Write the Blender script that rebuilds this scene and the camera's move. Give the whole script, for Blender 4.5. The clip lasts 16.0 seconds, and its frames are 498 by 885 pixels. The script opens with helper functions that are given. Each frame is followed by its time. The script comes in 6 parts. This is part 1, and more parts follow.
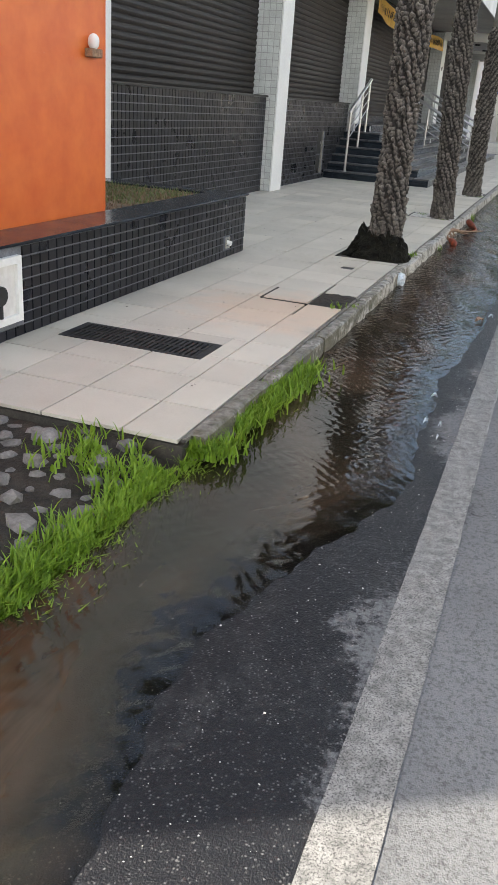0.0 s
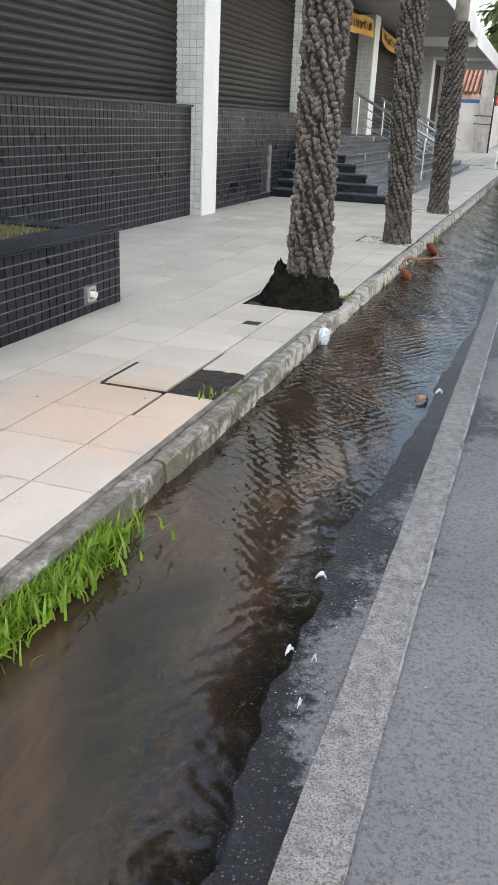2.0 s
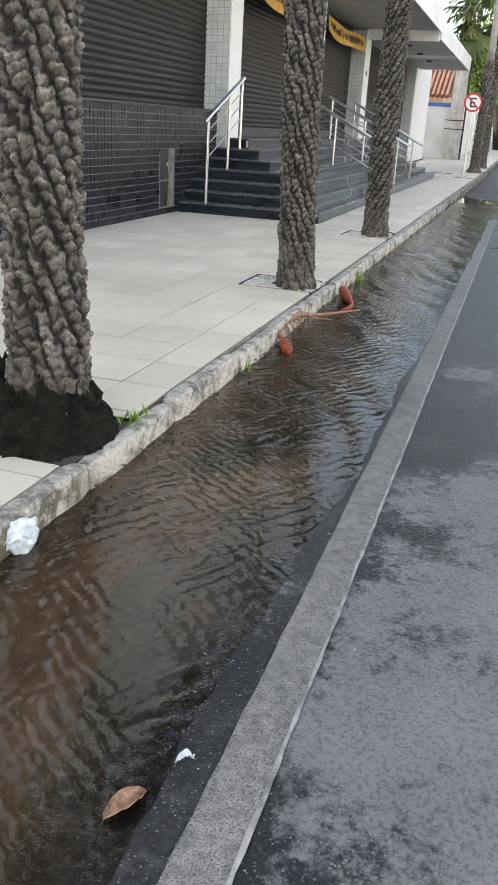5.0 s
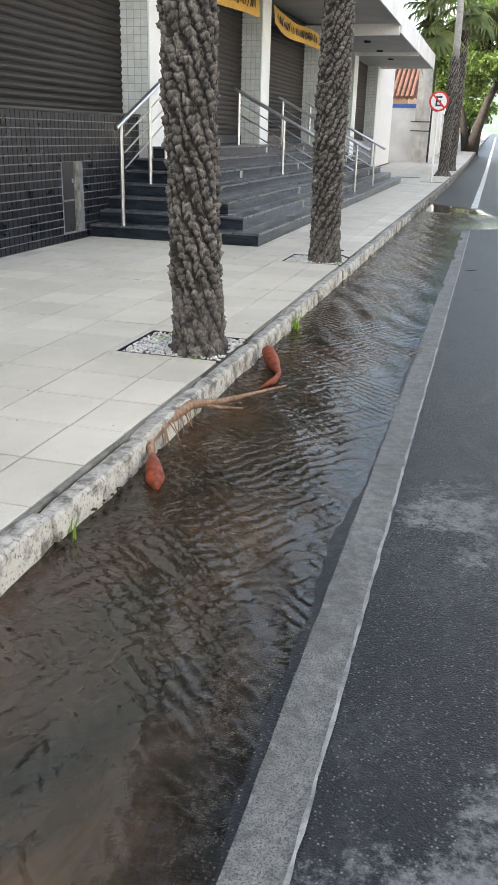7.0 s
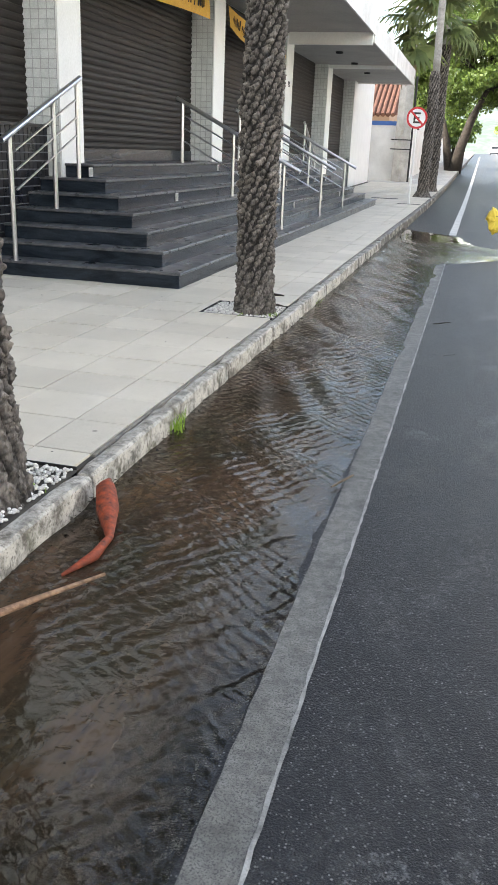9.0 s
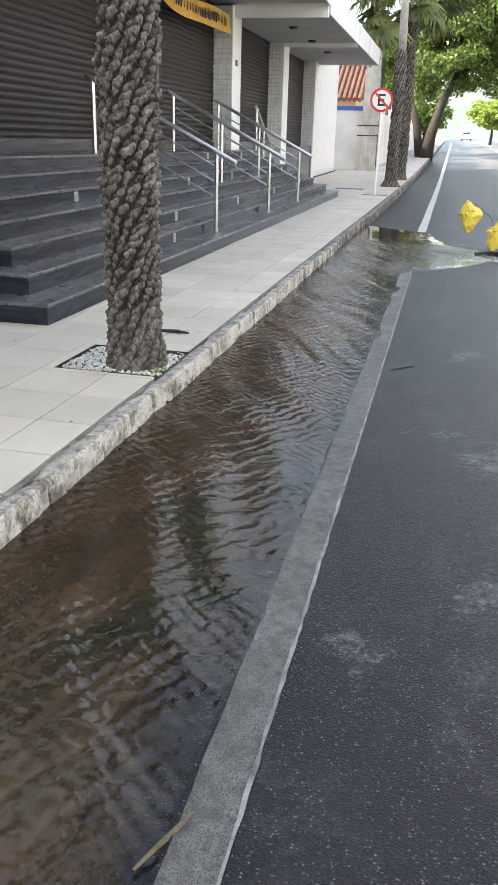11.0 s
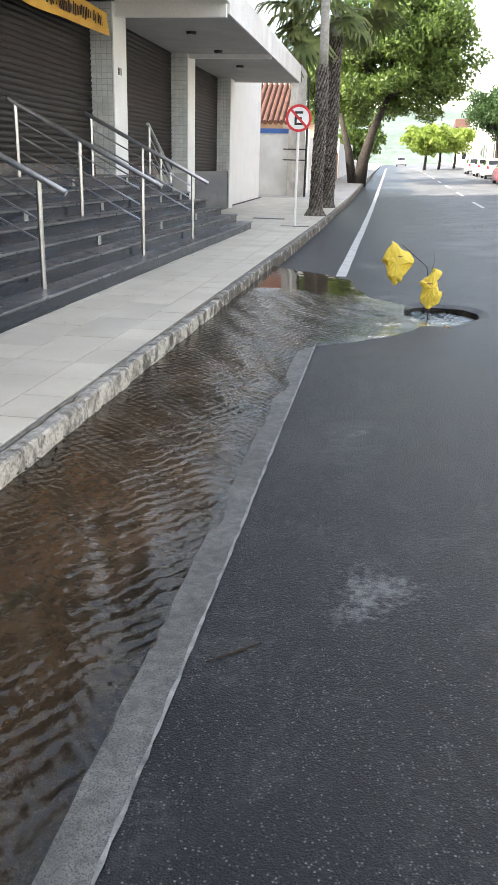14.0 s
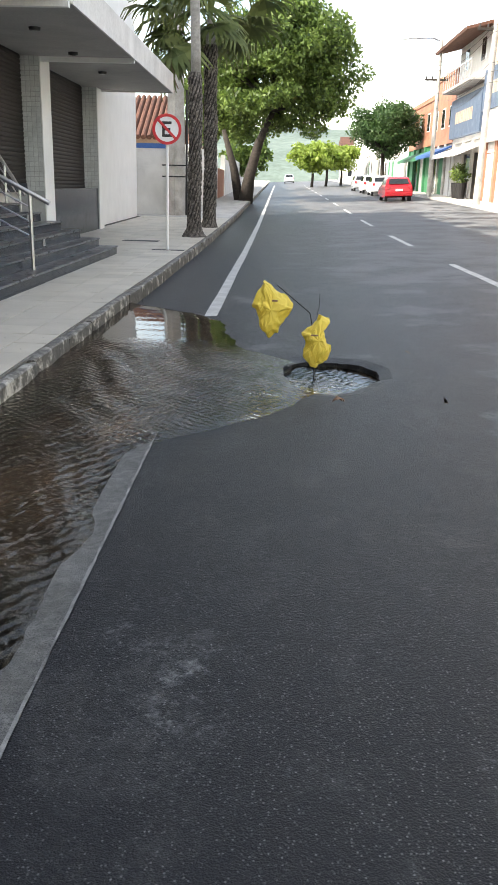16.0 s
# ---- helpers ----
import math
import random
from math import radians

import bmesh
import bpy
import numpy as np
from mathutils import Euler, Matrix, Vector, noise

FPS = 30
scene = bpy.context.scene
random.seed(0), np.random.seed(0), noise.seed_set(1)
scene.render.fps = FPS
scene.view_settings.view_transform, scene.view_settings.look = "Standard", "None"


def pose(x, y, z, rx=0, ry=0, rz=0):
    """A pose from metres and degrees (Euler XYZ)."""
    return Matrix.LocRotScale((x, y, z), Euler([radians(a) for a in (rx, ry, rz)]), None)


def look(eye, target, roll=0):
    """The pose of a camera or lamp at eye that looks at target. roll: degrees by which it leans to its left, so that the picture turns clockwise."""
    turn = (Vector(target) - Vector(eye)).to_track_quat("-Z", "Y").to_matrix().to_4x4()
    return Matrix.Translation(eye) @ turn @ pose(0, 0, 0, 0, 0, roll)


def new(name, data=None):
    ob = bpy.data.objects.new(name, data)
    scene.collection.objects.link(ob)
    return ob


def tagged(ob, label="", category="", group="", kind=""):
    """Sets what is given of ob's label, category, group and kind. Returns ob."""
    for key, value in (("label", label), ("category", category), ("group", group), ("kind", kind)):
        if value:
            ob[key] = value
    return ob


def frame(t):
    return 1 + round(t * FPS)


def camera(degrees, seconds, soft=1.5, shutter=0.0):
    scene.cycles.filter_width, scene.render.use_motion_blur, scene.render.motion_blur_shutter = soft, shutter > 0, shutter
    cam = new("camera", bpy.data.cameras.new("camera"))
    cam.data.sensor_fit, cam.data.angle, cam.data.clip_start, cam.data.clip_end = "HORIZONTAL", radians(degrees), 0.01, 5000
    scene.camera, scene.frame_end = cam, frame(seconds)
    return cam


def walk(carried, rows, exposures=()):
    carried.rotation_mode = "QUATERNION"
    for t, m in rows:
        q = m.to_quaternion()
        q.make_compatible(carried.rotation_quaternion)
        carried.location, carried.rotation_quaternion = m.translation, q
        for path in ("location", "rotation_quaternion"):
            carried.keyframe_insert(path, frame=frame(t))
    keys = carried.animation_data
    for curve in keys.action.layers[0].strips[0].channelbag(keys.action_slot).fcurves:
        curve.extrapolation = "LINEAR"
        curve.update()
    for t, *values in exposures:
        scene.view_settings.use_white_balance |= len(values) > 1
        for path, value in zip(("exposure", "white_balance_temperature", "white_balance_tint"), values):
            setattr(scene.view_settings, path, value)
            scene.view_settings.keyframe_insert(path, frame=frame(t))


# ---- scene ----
cam = camera(33.9, 16.0)
METRES, EYE, TILT, LEAN, TURN = 19.231, 1.5, 0.0, 0.0, 18.7
ROWS = [
    (0.0, 0.0, 0.0, 0.0, 1.64, -22.74, -3.93),
    (0.5, 0.0121, 0.0287, -0.0003, 0.49, -22.67, -1.59),
    (1.0, 0.0207, 0.0586, -0.0012, 1.17, -22.48, -3.1),
    (1.5, 0.0311, 0.0859, -0.0021, 0.87, -22.6, -3.72),
    (2.0, 0.0433, 0.1171, -0.003, 0.47, -21.62, -2.4),
    (2.5, 0.0538, 0.1453, -0.0029, -2.24, -21.42, -3.1),
    (3.0, 0.0669, 0.1743, -0.0021, -2.79, -21.33, -2.23),
    (3.5, 0.0768, 0.2027, -0.0021, -2.12, -21.44, -3.64),
    (4.0, 0.09, 0.2306, -0.0028, -1.43, -21.07, -2.39),
    (4.5, 0.0989, 0.2607, -0.0046, -0.29, -21.4, -3.08),
    (5.0, 0.1114, 0.2899, -0.0046, -0.76, -21.34, -3.07),
    (7.5, 0.1547, 0.4406, -0.0063, -3.19, -20.49, -0.92),
    (8.0, 0.1666, 0.4683, -0.0053, -3.35, -19.99, -0.44),
    (8.5, 0.1779, 0.4963, -0.0046, -3.28, -19.65, -1.97),
    (11.0, 0.2289, 0.6442, -0.0059, -5.43, -20.33, -1.41),
    (11.5, 0.2404, 0.6735, -0.0046, -5.62, -20.35, -0.85),
    (12.0, 0.2482, 0.7025, -0.0037, -5.79, -20.25, -2.55),
    (12.5, 0.2602, 0.7315, -0.0046, -7.45, -19.6, -0.73),
    (13.0, 0.2725, 0.7611, -0.005, -7.35, -18.79, -0.36),
    (13.5, 0.2852, 0.7883, -0.0073, -8.96, -18.5, -1.51),
    (14.0, 0.298, 0.8181, -0.007, -9.39, -18.63, -1.44),
    (14.5, 0.3097, 0.8468, -0.0059, -12.85, -17.89, -2.74),
    (15.0, 0.3228, 0.8756, -0.0063, -13.93, -17.36, -1.74),
    (15.5, 0.3323, 0.9054, -0.005, -15.18, -17.39, -3.24),
    (16.0, 0.3475, 0.9342, -0.0065, -16.65, -17.37, -1.42),
]
walk(cam, [(t, pose(0, 0, EYE, TILT, LEAN, TURN) @ pose(METRES * x, METRES * y, METRES * z, 90 + pitch, roll, yaw)) for t, x, y, z, yaw, pitch, roll in ROWS],
     exposures=[(0.0, 1.82, 7350, 9), (1.0, 2.12, 7350, 9), (3.5, 2.32, 7350, 9), (8.0, 2.45, 7350, 9), (11.0, 2.5, 7350, 10), (12.0, 2.62, 7350, 10), (14.0, 2.36, 7350, 10), (16.0, 1.92, 7350, 9)])

# ---- light ----
SUN_EL, SUN_DIR = 42.0, Vector((0.87, 0.50, 0.0)).normalized()
world = bpy.data.worlds.new("sky")
scene.world = world
world.use_nodes = True
wn = world.node_tree.nodes
sky = wn.new("ShaderNodeTexSky")
sky.sky_type = "NISHITA"
sky.sun_disc = False
sky.sun_elevation = radians(SUN_EL)
sky.sun_rotation = math.atan2(-SUN_DIR.x, -SUN_DIR.y)
sky.dust_density = 1.0
wn["Background"].inputs[1].default_value = 0.15
# thin bright cloud drifting all over the sky
wl = world.node_tree.links
drift, veil, grey, lift, blend = (wn.new(k) for k in ("ShaderNodeTexNoise", "ShaderNodeValToRGB", "ShaderNodeRGBToBW", "ShaderNodeMath", "ShaderNodeMix"))
drift.inputs["Scale"].default_value, drift.inputs["Detail"].default_value, drift.inputs["Roughness"].default_value = 2.6, 6, 0.6
wl.new(wn.new("ShaderNodeTexCoord").outputs["Generated"], drift.inputs["Vector"])
veil.color_ramp.elements[0].position, veil.color_ramp.elements[1].position = 0.43, 0.66
wl.new(drift.outputs["Fac"], veil.inputs[0])
wl.new(sky.outputs[0], grey.inputs[0])
lift.operation = "MULTIPLY"
lift.inputs[1].default_value = 1.9
wl.new(grey.outputs[0], lift.inputs[0])
blend.data_type = "RGBA"
wl.new(veil.outputs[0], blend.inputs[0])
wl.new(sky.outputs[0], blend.inputs[6])
wl.new(lift.outputs[0], blend.inputs[7])
wl.new(blend.outputs[2], wn["Background"].inputs[0])
sun = new("sun", bpy.data.lights.new("sun", "SUN"))
sun.data.energy, sun.data.angle, sun.data.color = 2.6, radians(0.6), (1.0, 0.965, 0.92)
sun_to = SUN_DIR * math.cos(radians(SUN_EL)) - Vector((0, 0, math.sin(radians(SUN_EL))))
sun.matrix_world = look((-20, -20, 30), Vector((-20, -20, 30)) + sun_to)


# ---- materials ----
class M:
    """A small node-material writer."""

    def __init__(self, name, rough=0.6, metal=0.0, spec=0.5):
        self.m = bpy.data.materials.new(name)
        self.m.use_nodes = True
        self.t = self.m.node_tree
        self.b = self.t.nodes["Principled BSDF"]
        self.b.inputs["Roughness"].default_value = rough
        self.b.inputs["Metallic"].default_value = metal
        self.b.inputs["Specular IOR Level"].default_value = spec
        self.co = self.t.nodes.new("ShaderNodeTexCoord").outputs["Object"]

    def n(self, kind):
        return self.t.nodes.new(kind)

    def l(self, a, b):
        self.t.links.new(a, b)

    def coords(self, scale=(1, 1, 1), world_space=False):
        mp = self.n("ShaderNodeMapping")
        mp.inputs["Scale"].default_value = scale
        self.l(self.n("ShaderNodeNewGeometry").outputs["Position"] if world_space else self.co, mp.inputs[0])
        return mp.outputs[0]

    def noise(self, scale, detail=4, rough=0.55, at=None, distort=0.0):
        x = self.n("ShaderNodeTexNoise")
        x.inputs["Scale"].default_value, x.inputs["Detail"].default_value = scale, detail
        x.inputs["Roughness"].default_value, x.inputs["Distortion"].default_value = rough, distort
        self.l(at or self.coords(world_space=True), x.inputs["Vector"])
        return x.outputs["Fac"]

    def voronoi(self, scale, at=None, feature="F1"):
        x = self.n("ShaderNodeTexVoronoi")
        x.feature = feature
        x.inputs["Scale"].default_value = scale
        self.l(at or self.coords(world_space=True), x.inputs["Vector"])
        return x.outputs["Distance"]

    def ramp(self, fac, *stops):
        r = self.n("ShaderNodeValToRGB")
        e = r.color_ramp.elements
        while len(e) < len(stops):
            e.new(0.5)
        for el, (p, c) in zip(e, stops):
            el.position = p
            el.color = (*c, 1) if isinstance(c, tuple) else (c, c, c, 1)
        self.l(fac, r.inputs[0])
        return r.outputs[0]

    def mix(self, fac, a, b, mode="MIX"):
        x = self.n("ShaderNodeMix")
        x.data_type, x.blend_type = "RGBA", mode
        for sock, v in ((x.inputs[0], fac), (x.inputs[6], a), (x.inputs[7], b)):
            if isinstance(v, (int, float)):
                sock.default_value = v if sock == x.inputs[0] else (v, v, v, 1)
            elif isinstance(v, tuple):
                sock.default_value = (*v, 1)
            else:
                self.l(v, sock)
        return x.outputs[2]

    def math(self, op, a, b=0.0):
        x = self.n("ShaderNodeMath")
        x.operation = op
        for sock, v in zip(x.inputs, (a, b)):
            if isinstance(v, (int, float)):
                sock.default_value = v
            else:
                self.l(v, sock)
        return x.outputs[0]

    def rnd(self):
        return self.n("ShaderNodeObjectInfo").outputs["Random"]

    def island(self):
        return self.n("ShaderNodeNewGeometry").outputs["Random Per Island"]

    def color(self, c):
        if isinstance(c, tuple):
            self.b.inputs["Base Color"].default_value = (*c, 1)
        else:
            self.l(c, self.b.inputs["Base Color"])
        return self

    def rough(self, r):
        self.l(r, self.b.inputs["Roughness"])
        return self

    def bump(self, h, strength=0.3, dist=0.01):
        x = self.n("ShaderNodeBump")
        x.inputs["Strength"].default_value, x.inputs["Distance"].default_value = strength, dist
        self.l(h, x.inputs["Height"])
        self.l(x.outputs[0], self.b.inputs["Normal"])
        return self


def mottled(name, dark, light, scale=6, fine=60, rough=0.6, bump=0.2, metal=0.0, vary=0.0, dist=0.004, spec=0.5):
    """A plain surface with wear at two scales; vary: difference from piece to piece."""
    m = M(name, rough, metal, spec)
    a = m.noise(scale, 6, 0.6)
    b = m.noise(fine, 3)
    c = m.mix(m.ramp(a, (0.3, 0.0), (0.7, 1.0)), dark, light)
    c = m.mix(0.25, c, m.ramp(b, (0.3, 0.0), (0.7, 1.0)), "SOFT_LIGHT")
    if vary:
        k = m.math("ADD", m.math("MULTIPLY", m.math("FRACT", m.math("ADD", m.rnd(), m.island())), vary), 1 - vary / 2)
        x = m.n("ShaderNodeMix")
        x.data_type, x.blend_type = "RGBA", "MULTIPLY"
        x.inputs[0].default_value = 1
        m.l(c, x.inputs[6])
        m.l(k, x.inputs[7])
        c = x.outputs[2]
    m.color(c)
    if bump:
        m.bump(b, bump, dist)
    return m.m


def asphalt():
    """Street asphalt: pale where dry and where sky sheen is painted in, near black where damp, with stone chips worn
    bare.
    """
    m = M("asphalt", 0.6, 0.0, 0.28)
    xyz = m.n("ShaderNodeSeparateXYZ")
    m.l(m.n("ShaderNodeNewGeometry").outputs["Position"], xyz.inputs[0])

    def along(axis, a, b, lo, hi):
        r = m.n("ShaderNodeMapRange")
        for k, v in (("From Min", a), ("From Max", b), ("To Min", lo), ("To Max", hi)):
            r.inputs[k].default_value = v
        m.l(xyz.outputs[axis], r.inputs["Value"])
        return r.outputs[0]
    big = m.math("ADD", m.noise(0.8, 5, 0.62), along("X", 1.2, 2.4, 0.0, 0.10))
    # the y term pales the near end: dry asphalt, plus sky sheen as colour
    big = m.math("ADD", big, m.math("ADD", along("X", -0.50, -0.02, -0.27, 0.0), along("Y", 6.6, 10.6, 0.15, -0.11)))
    big = m.math("ADD", big, m.math("ADD", along("Y", 17.0, 19.0, 0.0, -0.035), along("Y", 29.0, 34.0, 0.0, 0.09)))
    edge = m.math("ADD", big, m.math("MULTIPLY", m.math("SUBTRACT", m.noise(24, 6, 0.78), 0.5), 0.36))
    dry = m.ramp(edge, (0.475, 0.0), (0.535, 0.75), (0.75, 1.0))
    grain = m.voronoi(150)
    fine = m.noise(240, 3, 0.6)
    c = m.mix(dry, (0.0105, 0.0115, 0.0145), (0.20, 0.204, 0.208))
    # silt left by drying water, thin and cloudy
    silt = m.math("MULTIPLY", m.ramp(m.noise(2.6, 6, 0.72, m.coords((1.0, 0.7, 1), True), 0.7), (0.50, 0.0), (0.70, 0.38)), m.ramp(m.noise(31, 4, 0.7), (0.40, 0.0), (0.58, 1.0)))
    c = m.mix(silt, c, (0.13, 0.13, 0.127))
    c = m.mix(m.ramp(m.noise(70, 4, 0.7), (0.38, 0.45), (0.52, 0.0)), c, (0.014, 0.014, 0.016))
    chip = m.n("ShaderNodeTexVoronoi")
    chip.inputs["Scale"].default_value = 95
    m.l(m.coords(world_space=True), chip.inputs["Vector"])
    pale = m.math("MULTIPLY", m.ramp(chip.outputs["Distance"], (0.18, 1.0), (0.40, 0.0)), m.ramp(chip.outputs["Color"], (0.50, 0.0), (0.92, 0.9)))
    c = m.mix(pale, c, (0.22, 0.22, 0.217))
    m.color(c)
    m.rough(m.ramp(m.math("ADD", m.math("MULTIPLY", dry, 0.3), m.math("MULTIPLY", fine, 0.3)), (0.05, 0.34), (0.5, 0.8)))
    return m.bump(m.math("ADD", m.math("MULTIPLY", grain, -0.8), m.math("ADD", fine, m.noise(60, 3, 0.6))), 0.6, 0.005).m


def line_paint():
    """Road paint, chipped and grey with dirt, most of all where the water has stood."""
    m = M("worn_line_paint", 0.6, 0.0, 0.3)
    xyz, dirt = m.n("ShaderNodeSeparateXYZ"), m.n("ShaderNodeMapRange")
    m.l(m.n("ShaderNodeNewGeometry").outputs["Position"], xyz.inputs[0])
    for k, v in (("From Min", 5.0), ("From Max", 11.0), ("To Min", 0.0), ("To Max", 0.55)):
        dirt.inputs[k].default_value = v
    m.l(xyz.outputs["Y"], dirt.inputs["Value"])
    wear, big, fine = m.noise(24, 7, 0.8), m.noise(3.0, 5, 0.65), m.noise(170, 4, 0.7)
    c = m.mix(m.ramp(wear, (0.34, 0.0), (0.60, 1.0)), (0.12, 0.12, 0.115), (0.34, 0.333, 0.317))
    c = m.mix(m.math("MULTIPLY", dirt.outputs[0], m.ramp(big, (0.25, 1.6), (0.65, 0.7))), c, (0.060, 0.062, 0.056))
    c = m.mix(m.ramp(fine, (0.40, 0.85), (0.50, 0.0)), c, (0.045, 0.045, 0.046))
    c = m.mix(m.ramp(m.noise(48, 5, 0.8), (0.60, 0.0), (0.68, 0.8)), c, (0.055, 0.055, 0.056))
    m.color(c)
    return m.bump(m.math("ADD", fine, wear), 0.6, 0.005).m


def water():
    """Muddy water: a murky body, thin at the edge, under a glossy skin crossed by two trains of small waves."""
    m = M("muddy_water", 0.03)
    murk = m.noise(1.1, 5, 0.6, m.coords((1.2, 0.6, 1), True), 0.8)
    c = m.ramp(murk, (0.34, (0.012, 0.0105, 0.0065)), (0.5, (0.041, 0.027, 0.016)), (0.66, (0.080, 0.049, 0.028)))
    red = m.ramp(m.noise(0.55, 4, 0.55, m.coords((1.5, 0.7, 1), True), 1.2), (0.50, 0.0), (0.68, 0.75))
    c = m.mix(red, c, (0.058, 0.034, 0.022))
    olive = m.ramp(m.noise(0.7, 4, 0.6, m.coords((1.6, 0.55, 1.7), True), 1.5), (0.53, 0.0), (0.66, 0.85))
    c = m.mix(olive, c, (0.020, 0.021, 0.013))
    streak = m.noise(6.0, 5, 0.7, m.coords((2.2, 0.35, 1), True), 1.6)
    c = m.mix(0.45, c, m.ramp(streak, (0.30, 0.15), (0.70, 0.85)), "SOFT_LIGHT")
    at = m.n("ShaderNodeAttribute")
    at.attribute_name = "depth"
    lively = m.n("ShaderNodeAttribute")
    lively.attribute_name = "lively"

    def train(turn, scale, distort, seed):
        """One train of wavelets; turn: the way its crests march."""
        mp = m.n("ShaderNodeMapping")
        mp.inputs["Rotation"].default_value = (0, 0, radians(turn))
        mp.inputs["Location"].default_value = (seed, 0, 0)
        m.l(m.n("ShaderNodeNewGeometry").outputs["Position"], mp.inputs[0])
        w = m.n("ShaderNodeTexWave")
        w.wave_profile = "SIN"
        for k, v in (("Scale", scale), ("Distortion", distort), ("Detail", 2.5), ("Detail Scale", 1.6), ("Detail Roughness", 0.62)):
            w.inputs[k].default_value = v
        m.l(mp.outputs[0], w.inputs["Vector"])
        return w.outputs["Fac"]
    here = m.ramp(m.noise(3.2, 3, 0.5, None, 0.6), (0.36, 0.08), (0.62, 1.0))
    there = m.ramp(m.noise(2.7, 3, 0.5, m.coords((1, 0.8, 2.3), True), 0.8), (0.38, 0.05), (0.64, 1.0))
    h = m.math("MULTIPLY", train(-52, 5.2, 5.0, 0.0), here)
    h = m.math("ADD", h, m.math("MULTIPLY", train(31, 4.2, 6.0, 3.7), m.math("MULTIPLY", there, 1.1)))
    h = m.math("ADD", h, m.math("MULTIPLY", m.noise(21, 4, 0.55, m.coords((1.0, 1.3, 1), True), 1.0), 0.9))
    bump = m.n("ShaderNodeBump")
    bump.inputs["Strength"].default_value, bump.inputs["Distance"].default_value = 0.7, 0.0037
    m.l(m.math("MULTIPLY", h, lively.outputs["Fac"]), bump.inputs["Height"])
    body, clear, gloss = m.n("ShaderNodeBsdfDiffuse"), m.n("ShaderNodeBsdfTransparent"), m.n("ShaderNodeBsdfGlossy")
    clear.inputs[0].default_value = (0.62, 0.58, 0.52, 1)
    gloss.inputs["Roughness"].default_value = 0.02
    m.l(c, body.inputs[0])
    m.l(bump.outputs[0], gloss.inputs["Normal"])
    fres = m.n("ShaderNodeFresnel")
    fres.inputs["IOR"].default_value = 1.45
    m.l(bump.outputs[0], fres.inputs["Normal"])
    mix1, mix2 = m.n("ShaderNodeMixShader"), m.n("ShaderNodeMixShader")
    m.l(m.math("MULTIPLY", at.outputs["Fac"], 0.95), mix1.inputs[0])
    m.l(clear.outputs[0], mix1.inputs[1])
    m.l(body.outputs[0], mix1.inputs[2])
    m.l(fres.outputs[0], mix2.inputs[0])
    m.l(mix1.outputs[0], mix2.inputs[1])
    m.l(gloss.outputs[0], mix2.inputs[2])
    m.l(mix2.outputs[0], m.t.nodes["Material Output"].inputs[0])
    m.t.nodes.remove(m.b)
    return m.m


def granite_dark():
    m = M("dark_granite", 0.22, 0.0, 0.19)
    v = m.noise(3.2, 6, 0.65, m.coords((0.6, 0.25, 3.0), True), 1.0)
    f = m.noise(220, 2)
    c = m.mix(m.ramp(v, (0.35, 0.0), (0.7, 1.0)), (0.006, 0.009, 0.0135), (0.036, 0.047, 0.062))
    m.color(m.mix(0.3, c, m.ramp(f, (0.35, 0.0), (0.7, 1.0)), "SOFT_LIGHT"))
    m.rough(m.ramp(m.noise(5, 4), (0.3, 0.10), (0.7, 0.26)))
    return m.bump(f, 0.05, 0.001).m


def granite_tread():
    """The same stone, duller, its colour paled for the sky reflected in the treads."""
    m = M("sky_paled_granite_tread", 0.34, 0.0, 0.45)
    v = m.noise(2.6, 6, 0.65, m.coords((1.4, 0.22, 2.0), True), 1.2)
    f = m.noise(160, 3, 0.6)
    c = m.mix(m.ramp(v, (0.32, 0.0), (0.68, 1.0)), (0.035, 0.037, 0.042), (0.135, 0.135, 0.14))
    m.color(m.mix(0.35, c, m.ramp(f, (0.35, 0.0), (0.7, 1.0)), "SOFT_LIGHT"))
    m.rough(m.ramp(m.noise(5, 4), (0.3, 0.22), (0.7, 0.48)))
    return m.bump(f, 0.06, 0.001).m


